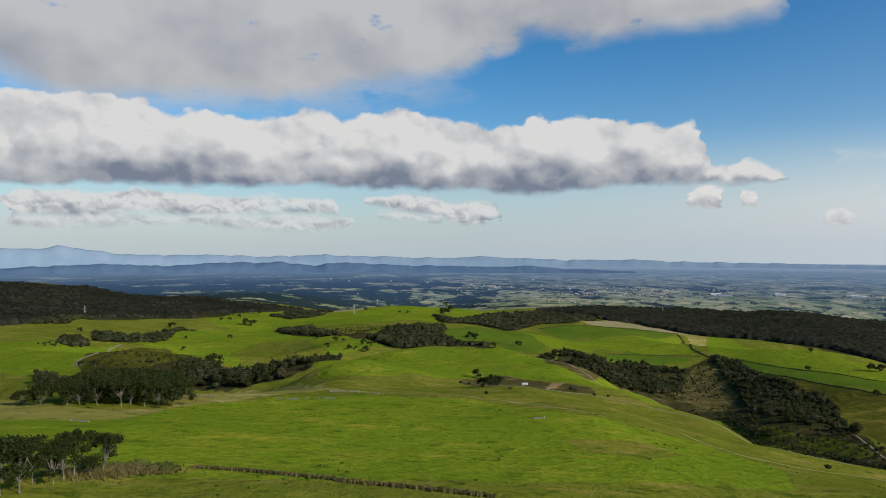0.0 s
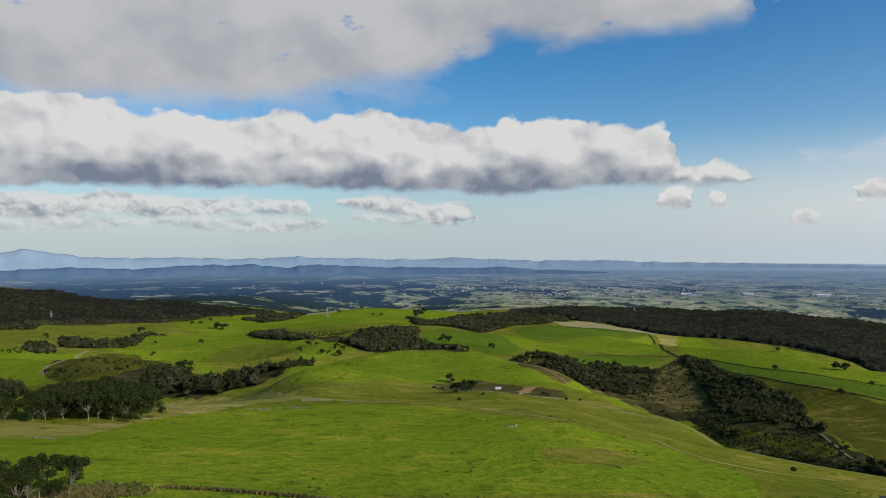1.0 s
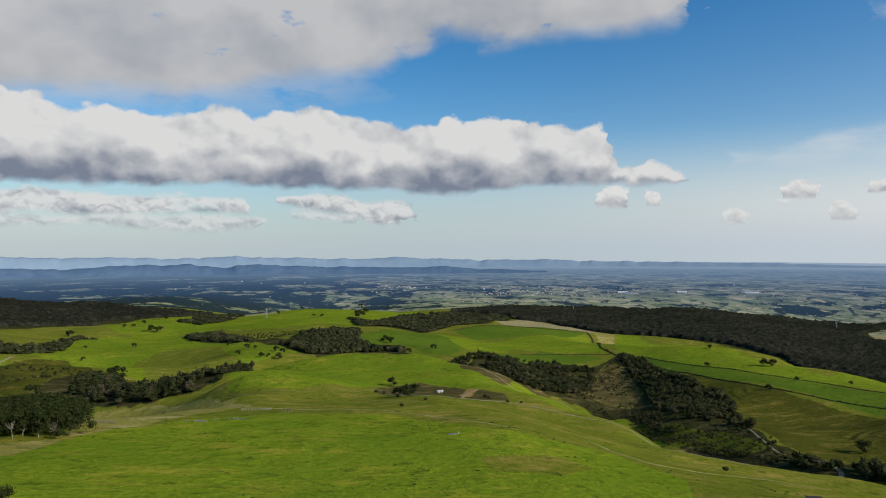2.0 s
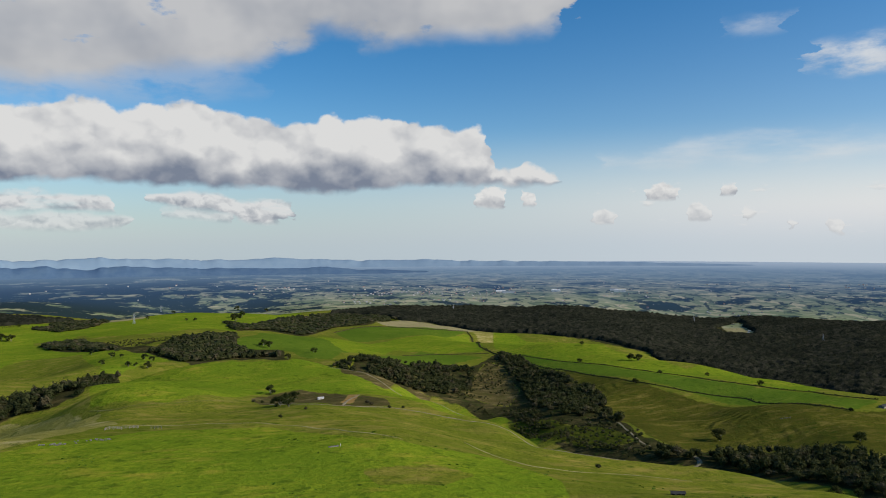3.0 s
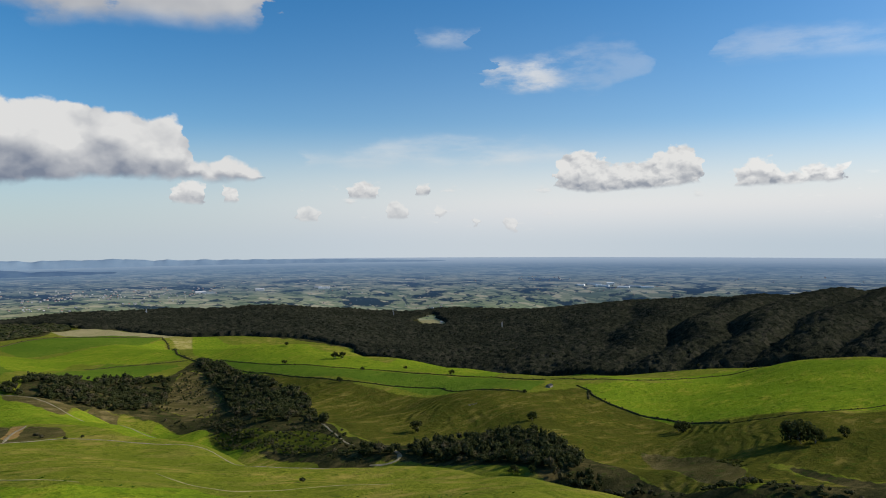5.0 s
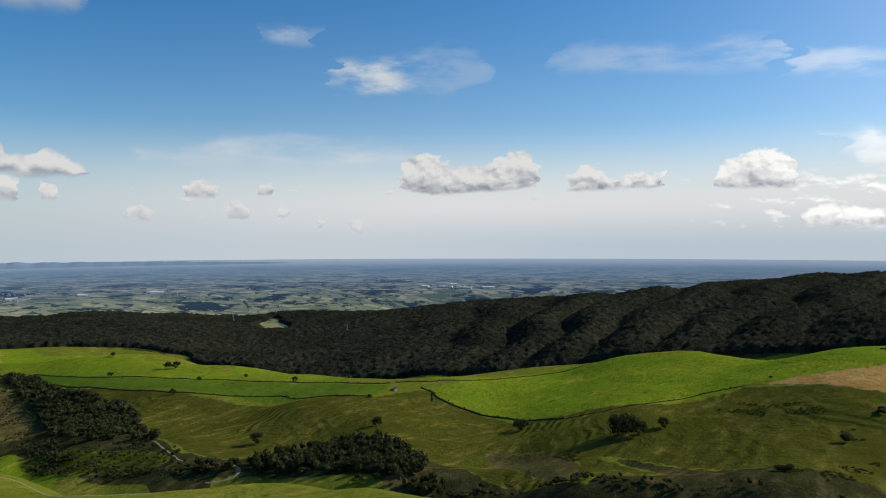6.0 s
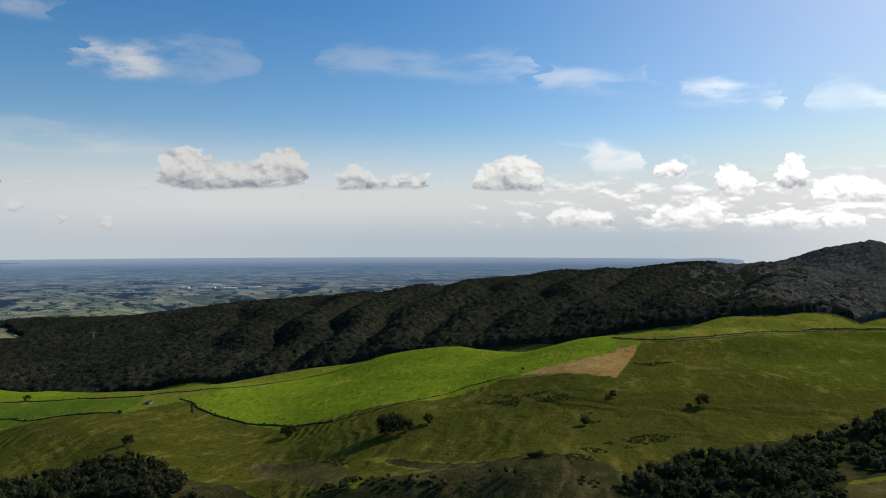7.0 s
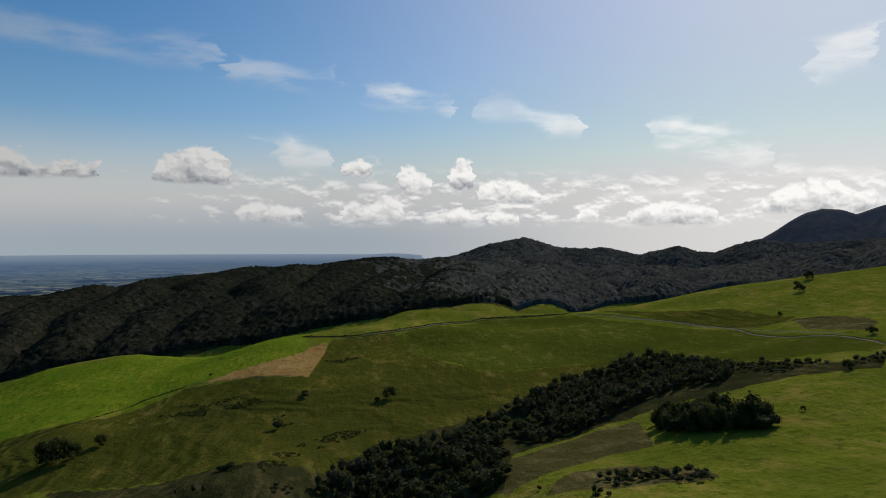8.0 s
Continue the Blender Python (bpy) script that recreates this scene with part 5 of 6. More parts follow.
# towns and hamlets: headings from and to, distances from and to, how many houses
TOWNS = ((13.0, 26.5, 3440, 3680, 110), (5.5, 9.5, 3600, 3680, 14), (19.5, 24.0, 3330, 3390, 12), (33.5, 36.5, 3480, 3600, 8), (12.0, 16.5, 3200, 3330, 16), (49.5, 53.0, 3820, 4000, 16),
         (40.5, 44.5, 3250, 3420, 10), (54.0, 60.0, 3480, 3640, 16), (43.0, 45.0, 2760, 2860, 5), (-12.0, 12.0, 3450, 3950, 16), (26.0, 62.0, 3350, 4000, 44), (62.0, 78.0, 3600, 4200, 14))
WORKS = (
    (2963, 2117), (3030, 2084), (3011, 2024), (3044, 1924), (3092, 1889), (3110, 1833),
    (3085, 2026), (2006, 3011), (2017, 2976), (1492, 3220), (1520, 3187), (1747, 3124),
)
PYLONS = (
    (-74, 3290), (-124, 2272), (2013, 2439), (1848, 1650), (-865, 2071), (1098, 2852),
    (1965, 2376),
)

# woods in the gullies: density and outline
WOODS, THICKETS, GROVES = [], [], []
WOODS.append((1.1, [(198, 1005), (237, 1024), (327, 1168), (417, 1197), (487, 1160), (440, 1059), (360, 917), (317, 910), (261, 931), (224, 968)]))
WOODS.append((1.3, [(596, 1302), (597, 1202), (568, 1079), (536, 928), (509, 801), (464, 712), (408, 591), (410, 640), (398, 665), (375, 675), (380, 703), (450, 890), (506, 1019), (541, 1159)]))
THICKETS.append((0.3, [(368, 917), (376, 822), (374, 685), (397, 598), (383, 542), (373, 479), (347, 447), (331, 484), (320, 554), (342, 689), (349, 732)]))
THICKETS.append((0.9, [(391, 838), (374, 699), (338, 603), (318, 593), (341, 702)]))
THICKETS.append((0.8, [(357, 722), (369, 683), (339, 558), (345, 471), (342, 461), (331, 545), (346, 650)]))
WOODS.append((1.2, [(362, 487), (369, 443), (359, 437), (350, 464)]))
WOODS.append((1.3, [(380, 440), (426, 441), (441, 405), (446, 351), (438, 321), (389, 278), (368, 295), (368, 339), (368, 382), (368, 422)]))
WOODS.append((1, [(368, 294), (386, 268), (379, 234), (363, 278)]))
THICKETS.append((0.7, [(391, 241), (355, 167), (368, 86), (368, 62), (379, 234)]))
WOODS.append((1.2, [(375, 28), (415, 11), (440, -16), (454, -51), (500, -90), (569, -151), (613, -215), (636, -262), (552, -281), (518, -285), (470, -248), (495, -229), (491, -197), (469, -160), (458, -133), (430, -90), (358, -69), (345, -56)]))
THICKETS.append((0.7, [(379, 97), (371, 65), (395, 23), (413, 11), (375, 28)]))
THICKETS.append((0.8, [(523, -288), (479, -305), (434, -313), (431, -338), (406, -317), (424, -298), (455, -280), (471, -266)]))
GROVES.append((1, [(417, -171), (420, -190), (391, -209), (357, -210), (337, -197), (344, -175), (376, -161)]))
THICKETS.append((0.9, [(292, -82), (309, -90), (317, -114), (304, -139), (283, -140), (284, -116), (280, -100), (280, -91)]))
THICKETS.append((0.9, [(317, -68), (321, -74), (308, -80), (296, -78)]))
WOODS.append((1, [(-47, 1235), (-10, 1406), (54, 1703), (112, 1655), (96, 1343), (104, 1189), (161, 1122), (82, 1146), (9, 1106)]))
THICKETS.append((0.5, [(-176, 1761), (-54, 1399), (55, 1736), (125, 1744), (-65, 1696), (-146, 1718)]))
WOODS.append((0.9, [(-313, 1948), (-251, 1924), (-148, 1601), (-94, 1358), (-179, 1549), (-251, 1636)]))
WOODS.append((0.55, [(122, 2198), (179, 2053), (270, 2261), (535, 2671), (644, 2582), (1004, 2947), (866, 2671), (546, 2189), (400, 2000), (287, 1798), (229, 1918), (127, 1780)]))
WOODS.append((0.7, [(-381, 2263), (-366, 2514), (-290, 2898), (-204, 2412), (-243, 2260), (-298, 2157)]))
WOODS.append((1, [(-628, 1535), (-607, 1559), (-555, 1509), (-499, 1613), (-516, 1945), (-473, 1527), (-492, 1394), (-541, 1344)]))
WOODS.append((1, [(-567, 1254), (-584, 1329), (-558, 1340), (-522, 1261), (-527, 1180)]))
THICKETS.append((0.9, [(-556, 1153), (-562, 1243), (-531, 1178), (-544, 1129)]))
WOODS.append((1.1, [(-406, 843), (-378, 820), (-324, 725), (-329, 713), (-368, 764)]))
THICKETS.append((0.4, [(-368, 880), (-352, 938), (-316, 934), (-281, 930), (-241, 882), (-212, 703), (-284, 729)]))
WOODS.append((0.6, [(-217, 717), (-241, 882), (-182, 770), (-135, 682), (-127, 638), (-184, 658)]))
WOODS.append((1.1, [(-129, 638), (-130, 668), (-143, 934), (-100, 997), (-71, 999), (-75, 652), (-98, 643)]))
THICKETS.append((0.35, [(-1533, 3183), (-1347, 3280), (-889, 2940), (-489, 2780), (-286, 2862), (-444, 2526), (-620, 2337), (-1049, 2178)]))
WOODS.append((1, [(-789, 1637), (-738, 1680), (-816, 2022), (-871, 1983), (-914, 1897)]))
THICKETS.append((0.22, [(150, 718), (323, 1154), (487, 1160), (580, 1267), (543, 976), (504, 786), (392, 554), (359, 462), (347, 453), (330, 552), (342, 689), (356, 886), (289, 923)]))
THICKETS.append((0.55, [(360, 917), (443, 1090), (481, 1140), (539, 1216), (541, 1159), (481, 968), (410, 843), (387, 883)]))
RUSHES = []
RUSHES.append([(574, 104), (581, 85), (570, 67), (553, 66), (551, 89)])
RUSHES.append([(522, 55), (534, 47), (510, 40), (497, 45)])
RUSHES.append([(412, 56), (440, 47), (436, 33), (413, 35), (396, 49)])
RUSHES.append([(460, 226), (461, 213), (438, 192), (431, 198)])
RUSHES.append([(408, 74), (424, 69), (407, 61), (394, 66)])
RUSHES.append([(566, 142), (586, 128), (570, 104), (546, 104)])
RUSHES.append([(674, 24), (702, 6), (699, -15), (669, 6)])
RUSHES.append([(454, 37), (492, 8), (484, -7), (448, 22)])

# ---- kinds of things ----
rnd = np.random.default_rng(4)


def part(name, me, parent, label=""):
    ob = new(name, me)
    ob.parent = parent
    return tagged(ob, label)


def spot(x, y, sink=0.05):
    return float(ground(np.array([x]), np.array([y]))[0]) - sink


def empty_thing(name, label, category, group=""):
    ob = new(name)
    ob.empty_display_size = 0.5
    return tagged(ob, label, category, group)


def tube(path, radii, sides=7):
    """A tapered tube along a path, as quads."""
    verts, faces = [], []
    for (x, y, z), r in zip(path, radii):
        for k in range(sides):
            a = 2 * math.pi * k / sides
            verts.append((x + r * math.cos(a), y + r * math.sin(a), z))
    for i in range(len(path) - 1):
        for k in range(sides):
            j = (k + 1) % sides
            faces.append((i * sides + k, i * sides + j, (i + 1) * sides + j, (i + 1) * sides + k))
    return np.array(verts), np.array(faces)


def join(pieces):
    verts, faces, base = [], [], 0
    for v, f in pieces:
        verts.append(v)
        faces.append(np.asarray(f) + base)
        base += len(v)
    return np.concatenate(verts), np.concatenate(faces)


def knob(centre, size, rows=4, sides=7, rough=0.25, seed=0):
    """A lumpy closed ball, as quads."""
    g = np.random.default_rng(seed)
    verts, faces = [], []
    for i in range(rows + 1):
        t = math.pi * i / rows
        for k in range(sides):
            a = 2 * math.pi * k / sides + 0.4 * i
            s = 1 + g.uniform(-rough, rough)
            w = max(math.sin(t), 0.03)
            verts.append((centre[0] + size[0] * w * math.cos(a) * s, centre[1] + size[1] * w * math.sin(a) * s, centre[2] + size[2] * math.cos(t) * (1 + g.uniform(-rough, rough) * 0.5)))
    for i in range(rows):
        for k in range(sides):
            j = (k + 1) % sides
            faces.append((i * sides + k, (i + 1) * sides + k, (i + 1) * sides + j, i * sides + j))
    return np.array(verts), np.array(faces)


def sprays(g, centres, sizes, count, leaf):
    """Leaf sprays: small tilted quads on the skins of the pads."""
    pick = g.integers(len(centres), size=count)
    d = g.normal(size=(count, 3))
    d /= np.linalg.norm(d, axis=1)[:, None]
    d[:, 2] = np.where(d[:, 2] < -0.45, -d[:, 2], d[:, 2])
    at = np.asarray(centres)[pick] + d * np.asarray(sizes)[pick] * g.uniform(0.55, 1.30, (count, 1))
    n = d + g.normal(size=(count, 3)) * 0.55
    n /= np.linalg.norm(n, axis=1)[:, None]
    u = np.cross(n, g.normal(size=(count, 3)))
    u /= np.linalg.norm(u, axis=1)[:, None]
    v = np.cross(n, u)
    s = leaf * g.uniform(0.6, 1.35, (count, 1))
    verts = np.stack([at - u * s - v * s * 0.5, at + u * s * 0.8 - v * s * 0.7, at + u * s + v * s * 0.6, at - u * s * 0.7 + v * s * 0.75], 1).reshape(-1, 3)
    return verts, np.arange(count * 4).reshape(-1, 4)


def tree_model(seed, pads, spread, bare, flat, count, leaf):
    """Trunk with limbs and a crown of sprays, for a tree 1 m high."""
    g = np.random.default_rng(seed)
    lean = g.uniform(-0.05, 0.05, 2)
    wood, centres, sizes = [], [], []
    fork = bare * g.uniform(0.75, 0.95)
    wood.append(tube([(0, 0, -0.03), (lean[0] * 0.3, lean[1] * 0.3, fork * 0.5), (lean[0], lean[1], fork), (lean[0] * 1.4, lean[1] * 1.4, 0.75)], (0.021, 0.016, 0.013, 0.005)))
    for k in range(pads):
        a = 2.4 * k + g.uniform(-0.4, 0.4)
        out = spread * math.sqrt((k + 0.3) / pads) * g.uniform(0.7, 1.05)
        high = 1 - flat - (out / spread) ** 2 * (1 - bare - flat) * g.uniform(0.15, 0.95)
        if k % 4 == 3:
            high = bare + g.uniform(0.02, 0.4) * (1 - bare - flat)
        c = (lean[0] + out * math.cos(a), lean[1] + out * math.sin(a), high)
        s = spread * g.uniform(0.24, 0.50)
        centres.append(c)
        sizes.append((s, s, flat * g.uniform(0.7, 1.1)))
        wood.append(tube([(lean[0], lean[1], fork * g.uniform(0.85, 1.1)), ((lean[0] + c[0]) * 0.5, (lean[1] + c[1]) * 0.5, (fork + c[2]) * 0.48), c], (0.014, 0.009, 0.003), 5))
    leaves = [knob(c, [q * 0.46 for q in s], 4, 7, 0.40, seed * 31 + i) for i, (c, s) in enumerate(zip(centres, sizes))]
    leaves.append(sprays(g, centres, sizes, count, leaf))
    return wood, join(leaves)


def tree_thing(name, seed, leaf_mat, label, group, pads=8, spread=0.36, bare=0.42, flat=0.14, count=900, leaf=0.030, limbs=False):
    wood, leaves = tree_model(seed, pads, spread, bare, flat, count, leaf)
    thing = empty_thing(name, label, "tree", group)
    if limbs:
        stem = part("trunk", add_mesh("trunk", *wood[0], [BARK], True), thing)
        for piece in wood[1:]:
            part("limb", add_mesh("limb", *piece, [BARK], True), stem)
    else:
        part("trunk", add_mesh("trunk", *join(wood), [BARK], True), thing)
    part("crown", add_mesh("crown", *leaves, [leaf_mat]), thing)
    return thing


def plant(models, places, names=None):
    """Set trees out: the first of each model moves to its place, the others are copies."""
    used, homes = set(), []
    for i, (x, y, h) in enumerate(places):
        m = models[(i * 7 + int(abs(x))) % len(models)]
        at = pose(x, y, spot(x, y, 0.1), 0, 0, (i * 77) % 360) @ Matrix.Diagonal((h * (0.9 + 0.2 * ((i * 37) % 10) / 10), h, h, 1))
        if m.name in used:
            copy_thing(m, at)
        else:
            homes.append((m, at))
            used.add(m.name)
    for m, at in homes:
        m.matrix_basis = at
    for m in models:
        if m.name not in used:
            for c in list(m.children):
                bpy.data.objects.remove(c)
            bpy.data.objects.remove(m)


def scatter(templates, x, y, size, tall, seed):
    """Many copies of small models, joined: returns verts and quads."""
    g = np.random.default_rng(seed)
    z = ground(x, y)
    which = g.integers(len(templates), size=len(x))
    turn = g.uniform(0, 6.283, len(x))
    pieces = []
    for k, (v, f) in enumerate(templates):
        m = which == k
        if not m.any():
            continue
        c, s = np.cos(turn[m])[:, None], np.sin(turn[m])[:, None]
        px = (v[None, :, 0] * c - v[None, :, 1] * s) * size[m][:, None] + x[m][:, None]
        py = (v[None, :, 0] * s + v[None, :, 1] * c) * size[m][:, None] + y[m][:, None]
        pz = v[None, :, 2] * tall[m][:, None] + z[m][:, None]
        n = int(m.sum())
        pieces.append((np.stack([px, py, pz], -1).reshape(-1, 3), (f[None] + (np.arange(n) * len(v))[:, None, None]).reshape(-1, 4)))
    return join(pieces)


def fill(corners, spacing, seed, jitter=0.45):
    """Places in an outline, about that far apart."""
    g = np.random.default_rng(seed)
    c = np.array(corners, float)
    lo, hi = c.min(0), c.max(0)
    gx, gy = np.meshgrid(np.arange(lo[0], hi[0] + spacing, spacing), np.arange(lo[1], hi[1] + spacing, spacing))
    x, y = gx.ravel() + g.uniform(-jitter, jitter, gx.size) * spacing, gy.ravel() + g.uniform(-jitter, jitter, gx.size) * spacing
    m = inside(x, y, corners)
    return x[m], y[m]


def wood_model(seed, count, rows=4, sides=7, pads=3, leaf=0.11):
    """A wood's tree 1 high and about 1 wide: pads and sprays."""
    g = np.random.default_rng(seed)
    centres, sizes, balls = [], [], []
    for k in range(pads):
        a = 2.1 * k + g.uniform(0, 1)
        c = (0.22 * math.cos(a) * (k > 0), 0.22 * math.sin(a) * (k > 0), 0.62 - 0.16 * (k > 0) + g.uniform(-0.06, 0.06))
        s = (0.36 - 0.07 * (k > 0),) * 2 + (0.36 - 0.05 * (k > 0),)
        centres.append(c)
        sizes.append(s)
        balls.append(knob(c, [q * 0.86 for q in s], rows, sides, 0.28, seed * 17 + k))
    balls.append(sprays(g, centres, sizes, count, leaf))
    return join(balls)


def ribbon(name, label, category, points, width, mat, lift=0.22, crown=0.0, ragged=0.25):
    """A strip that lies on the ground along a line, as a track or a low bank."""
    p = np.array(points, float)
    d = np.concatenate([[0], np.cumsum(np.hypot(*np.diff(p, axis=0).T))])
    s = np.arange(0, d[-1], 3.0)
    # smooth the corners
    x, y = np.interp(s, d, p[:, 0]), np.interp(s, d, p[:, 1])
    for _ in range(4):
        x[1:-1], y[1:-1] = (x[:-2] + 2 * x[1:-1] + x[2:]) / 4, (y[:-2] + 2 * y[1:-1] + y[2:]) / 4
    tx, ty = np.gradient(x), np.gradient(y)
    n = np.hypot(tx, ty) + 1e-9
    nx, ny = -ty / n, tx / n
    g = np.random.default_rng(len(points) * 7 + int(abs(p[0, 0])))
    w = width * (1 + ragged * g.uniform(-1, 1, len(s))) * np.minimum(1, 0.3 + np.minimum(s, s[-1] - s) / 12)
    verts = []
    for k, up in ((-1, -0.5), (-0.5, crown * 0.8), (0, crown), (0.5, crown * 0.8), (1, -0.5)):
        vx, vy = x + nx * w * 0.5 * k, y + ny * w * 0.5 * k
        verts.append(np.stack([vx, vy, ground(vx, vy) + lift + up * (1 if up < 0 else 1 + 0.3 * g.uniform(-1, 1, len(s)))], -1))
    m = len(s)
    k = np.arange(5 * m).reshape(5, m)
    q = np.stack([k[:-1, :-1], k[:-1, 1:], k[1:, 1:], k[1:, :-1]], -1).reshape(-1, 4)
    return tagged(new(name, add_mesh(name, np.concatenate(verts), q, [mat], True)), label, category, kind="structure")


def along(points, step, seed, wide):
    p = np.array(points, float)
    d = np.concatenate([[0], np.cumsum(np.hypot(*np.diff(p, axis=0).T))])
    g = np.random.default_rng(seed)
    s = g.uniform(0, d[-1], int(d[-1] / step))
    return np.interp(s, d, p[:, 0]) + g.normal(0, wide, len(s)), np.interp(s, d, p[:, 1]) + g.normal(0, wide, len(s))


def box_mesh(name, size, mat, at=(0, 0, 0), bevel=0.03):
    bm = bmesh.new()
    bmesh.ops.create_cube(bm, size=1)
    bmesh.ops.scale(bm, vec=size, verts=bm.verts)
    bmesh.ops.bevel(bm, geom=bm.edges[:], offset=bevel, segments=1, affect="EDGES")
    bmesh.ops.translate(bm, vec=at, verts=bm.verts)
    me = bpy.data.meshes.new(name)
    bm.to_mesh(me)
    bm.free()
    me.materials.append(mat)
    return me


def gable_mesh(name, length, width, low, high, over, mat, thick=0.12):
    """A pitched roof of two thick slabs."""
    l, w = length / 2 + over, width / 2 + over
    drop = (high - low) * over / (width / 2)
    v = []
    for s in (-l, l):
        v += [(s, -w, low - drop), (s, 0, high), (s, w, low - drop), (s, w, low - drop - thick), (s, 0, high - thick), (s, -w, low - drop - thick)]
    f = [(0, 6, 7, 1), (1, 7, 8, 2), (2, 8, 9, 3), (3, 9, 10, 4), (4, 10, 11, 5), (5, 11, 6, 0), (0, 1, 4, 5), (1, 2, 3, 4), (6, 11, 10, 7), (7, 10, 9, 8)]
    return add_mesh(name, np.array(v, float), np.array(f), [mat])


def gable_walls(name, length, width, low, high, mat):
    """Walls with gable ends, open at the foot."""
    l, w = length / 2, width / 2
    v = [(-l, -w, -1.5), (l, -w, -1.5), (l, w, -1.5), (-l, w, -1.5), (-l, -w, low), (l, -w, low), (l, w, low), (-l, w, low), (-l, 0, high - 0.15), (l, 0, high - 0.15)]
    f = [(0, 1, 5, 4), (2, 3, 7, 6), (1, 2, 6, 5), (3, 0, 4, 7), (5, 6, 9, 9), (7, 4, 8, 8)]
    me = bpy.data.meshes.new(name)
    me.from_pydata(v, [], [q if len(set(q)) == 4 else q[:3] for q in f])
    me.materials.append(mat)
    return me


def building(name, label, category, group, at, turn, length, width, low, high, wall_mat, roof_mat, doors=1, scale=1.0):
    b = empty_thing(name, label, category, group)
    wall = part("wall", gable_walls("wall", length, width, low, high, wall_mat), b)
    part("roof", gable_mesh("roof", length, width, low, high, 0.35, roof_mat), b)
    for k in range(doors):
        part("door", box_mesh("door", (min(1.2, length * 0.15), 0.08, min(2.0, low * 0.85)), WOOD, ((k - (doors - 1) / 2) * length * 0.4, -width / 2 - 0.03, min(2.0, low * 0.85) / 2)), wall)
    b.matrix_basis = pose(*at, spot(*at, 0.1), 0, 0, turn)
    return b


# ---- woods ----
WOOD_MODELS = [wood_model(40 + k, 78, 3, 6, 2, 0.070) for k in range(7)]


def canopy_model(seed):
    """A forest tree seen from afar: the lit top of its crown and a few sprays."""
    v, f = knob((0, 0, 0.5), (0.48, 0.48, 0.5), 4, 6, 0.34, seed)
    g = np.random.default_rng(seed)
    return join([(v[:24], f[:18]), sprays(g, [(0, 0, 0.55)], [(0.5, 0.5, 0.45)], 9, 0.13)])


FOREST_MODELS = [canopy_model(60 + k) for k in range(6)]
BUSH_MODELS = [wood_model(80 + k, 36, 3, 6, 2, 0.10) for k in range(4)]


def wood_stuff(name, label, category, models, x, y, wide, tall, mat, seed, smooth=False):
    g = np.random.default_rng(seed)
    size = wide * g.uniform(0.55, 1.3, len(x))
    high = tall * g.uniform(0.5, 1.3, len(x)) * (0.6 + 0.4 * size / wide)
    v, f = scatter(models, x, y, size, high, seed)
    return tagged(new(name, add_mesh(name, v, f, [mat], smooth)), label, category, kind="stuff")


for i, (dense, corners) in enumerate(WOODS):
    far = np.hypot(*np.mean(np.array(corners, float), 0))
    gap = (5.9 if far < 900 else 7.5 if far < 1500 else 10.5) / math.sqrt(dense)
    x, y = fill(corners, gap, 100 + i)
    keep = value_noise(x, y, 30, 5) + 0.5 * value_noise(x, y, 11, 7) > -0.58
    if keep.sum():
        wood_stuff("gully_woodland", "dense dark green broadleaf trees crowding a gully", "woodland", WOOD_MODELS if far < 1100 else FOREST_MODELS, x[keep], y[keep], gap * 1.45, 8.0, LEAF_WOOD, 200 + i)
for i, (dense, corners) in enumerate(GROVES):
    x, y = fill(corners, 5.2, 150 + i)
    wood_stuff("grove", "rounded dark evergreen grove alone on the pasture", "grove", [wood_model(90 + k, 260, 4, 8, 3, 0.05) for k in range(4)], x, y, 9.0, 10.5, LEAF_NEAR, 250 + i)
for i, (dense, corners) in enumerate(THICKETS):
    far = np.hypot(*np.mean(np.array(corners, float), 0))
    x, y = fill(corners, (4.5 if far < 900 else 7.0) / math.sqrt(dense), 300 + i)
    keep = value_noise(x, y, 22, 6) > -0.25
    if keep.sum():
        wood_stuff("thicket", "low dull green and brown bushes on rough ground", "bushes", BUSH_MODELS, x[keep], y[keep], 4.2, 3.4, LEAF_WOOD, 400 + i)


def forest_places():
    g = np.random.default_rng(9)
    n = 6000
    h, r = g.uniform(-44, 139, n), np.sqrt(g.uniform(1200.0 ** 2, 3650.0 ** 2, n))
    x, y = r * np.sin(np.radians(h)), r * np.cos(np.radians(h))
    wobble_x, wobble_y = x + 40 * value_noise(x, y, 120, 11), y + 40 * value_noise(x, y, 120, 12)
    m = forest(wobble_x, wobble_y)
    return x[m], y[m]


def crowns(x, y, size):
    """Closed canopy: 1 at the middle of a crown, 0 in the gaps between crowns."""
    gx, gy = np.floor(x / size), np.floor(y / size)
    best = np.full(x.shape, 9.0)
    tint = np.zeros(x.shape)
    for i in (-1, 0, 1):
        for j in (-1, 0, 1):
            a, b = ((gx + i) * 127.1 + (gy + j) * 311.7) % 1000, ((gx + i) * 269.5 + (gy + j) * 183.3) % 1000
            jx, jy = (np.sin(a * 12.9898) * 43758.5453) % 1, (np.sin(b * 78.233) * 12345.678) % 1
            d = np.hypot(x / size - gx - i - 0.15 - 0.7 * jx, y / size - gy - j - 0.15 - 0.7 * jy)
            tint = np.where(d < best, jx, tint)
            best = np.minimum(best, d)
    return np.clip(1 - best ** 2 * 1.25, 0, 1) * (0.65 + 0.55 * tint)


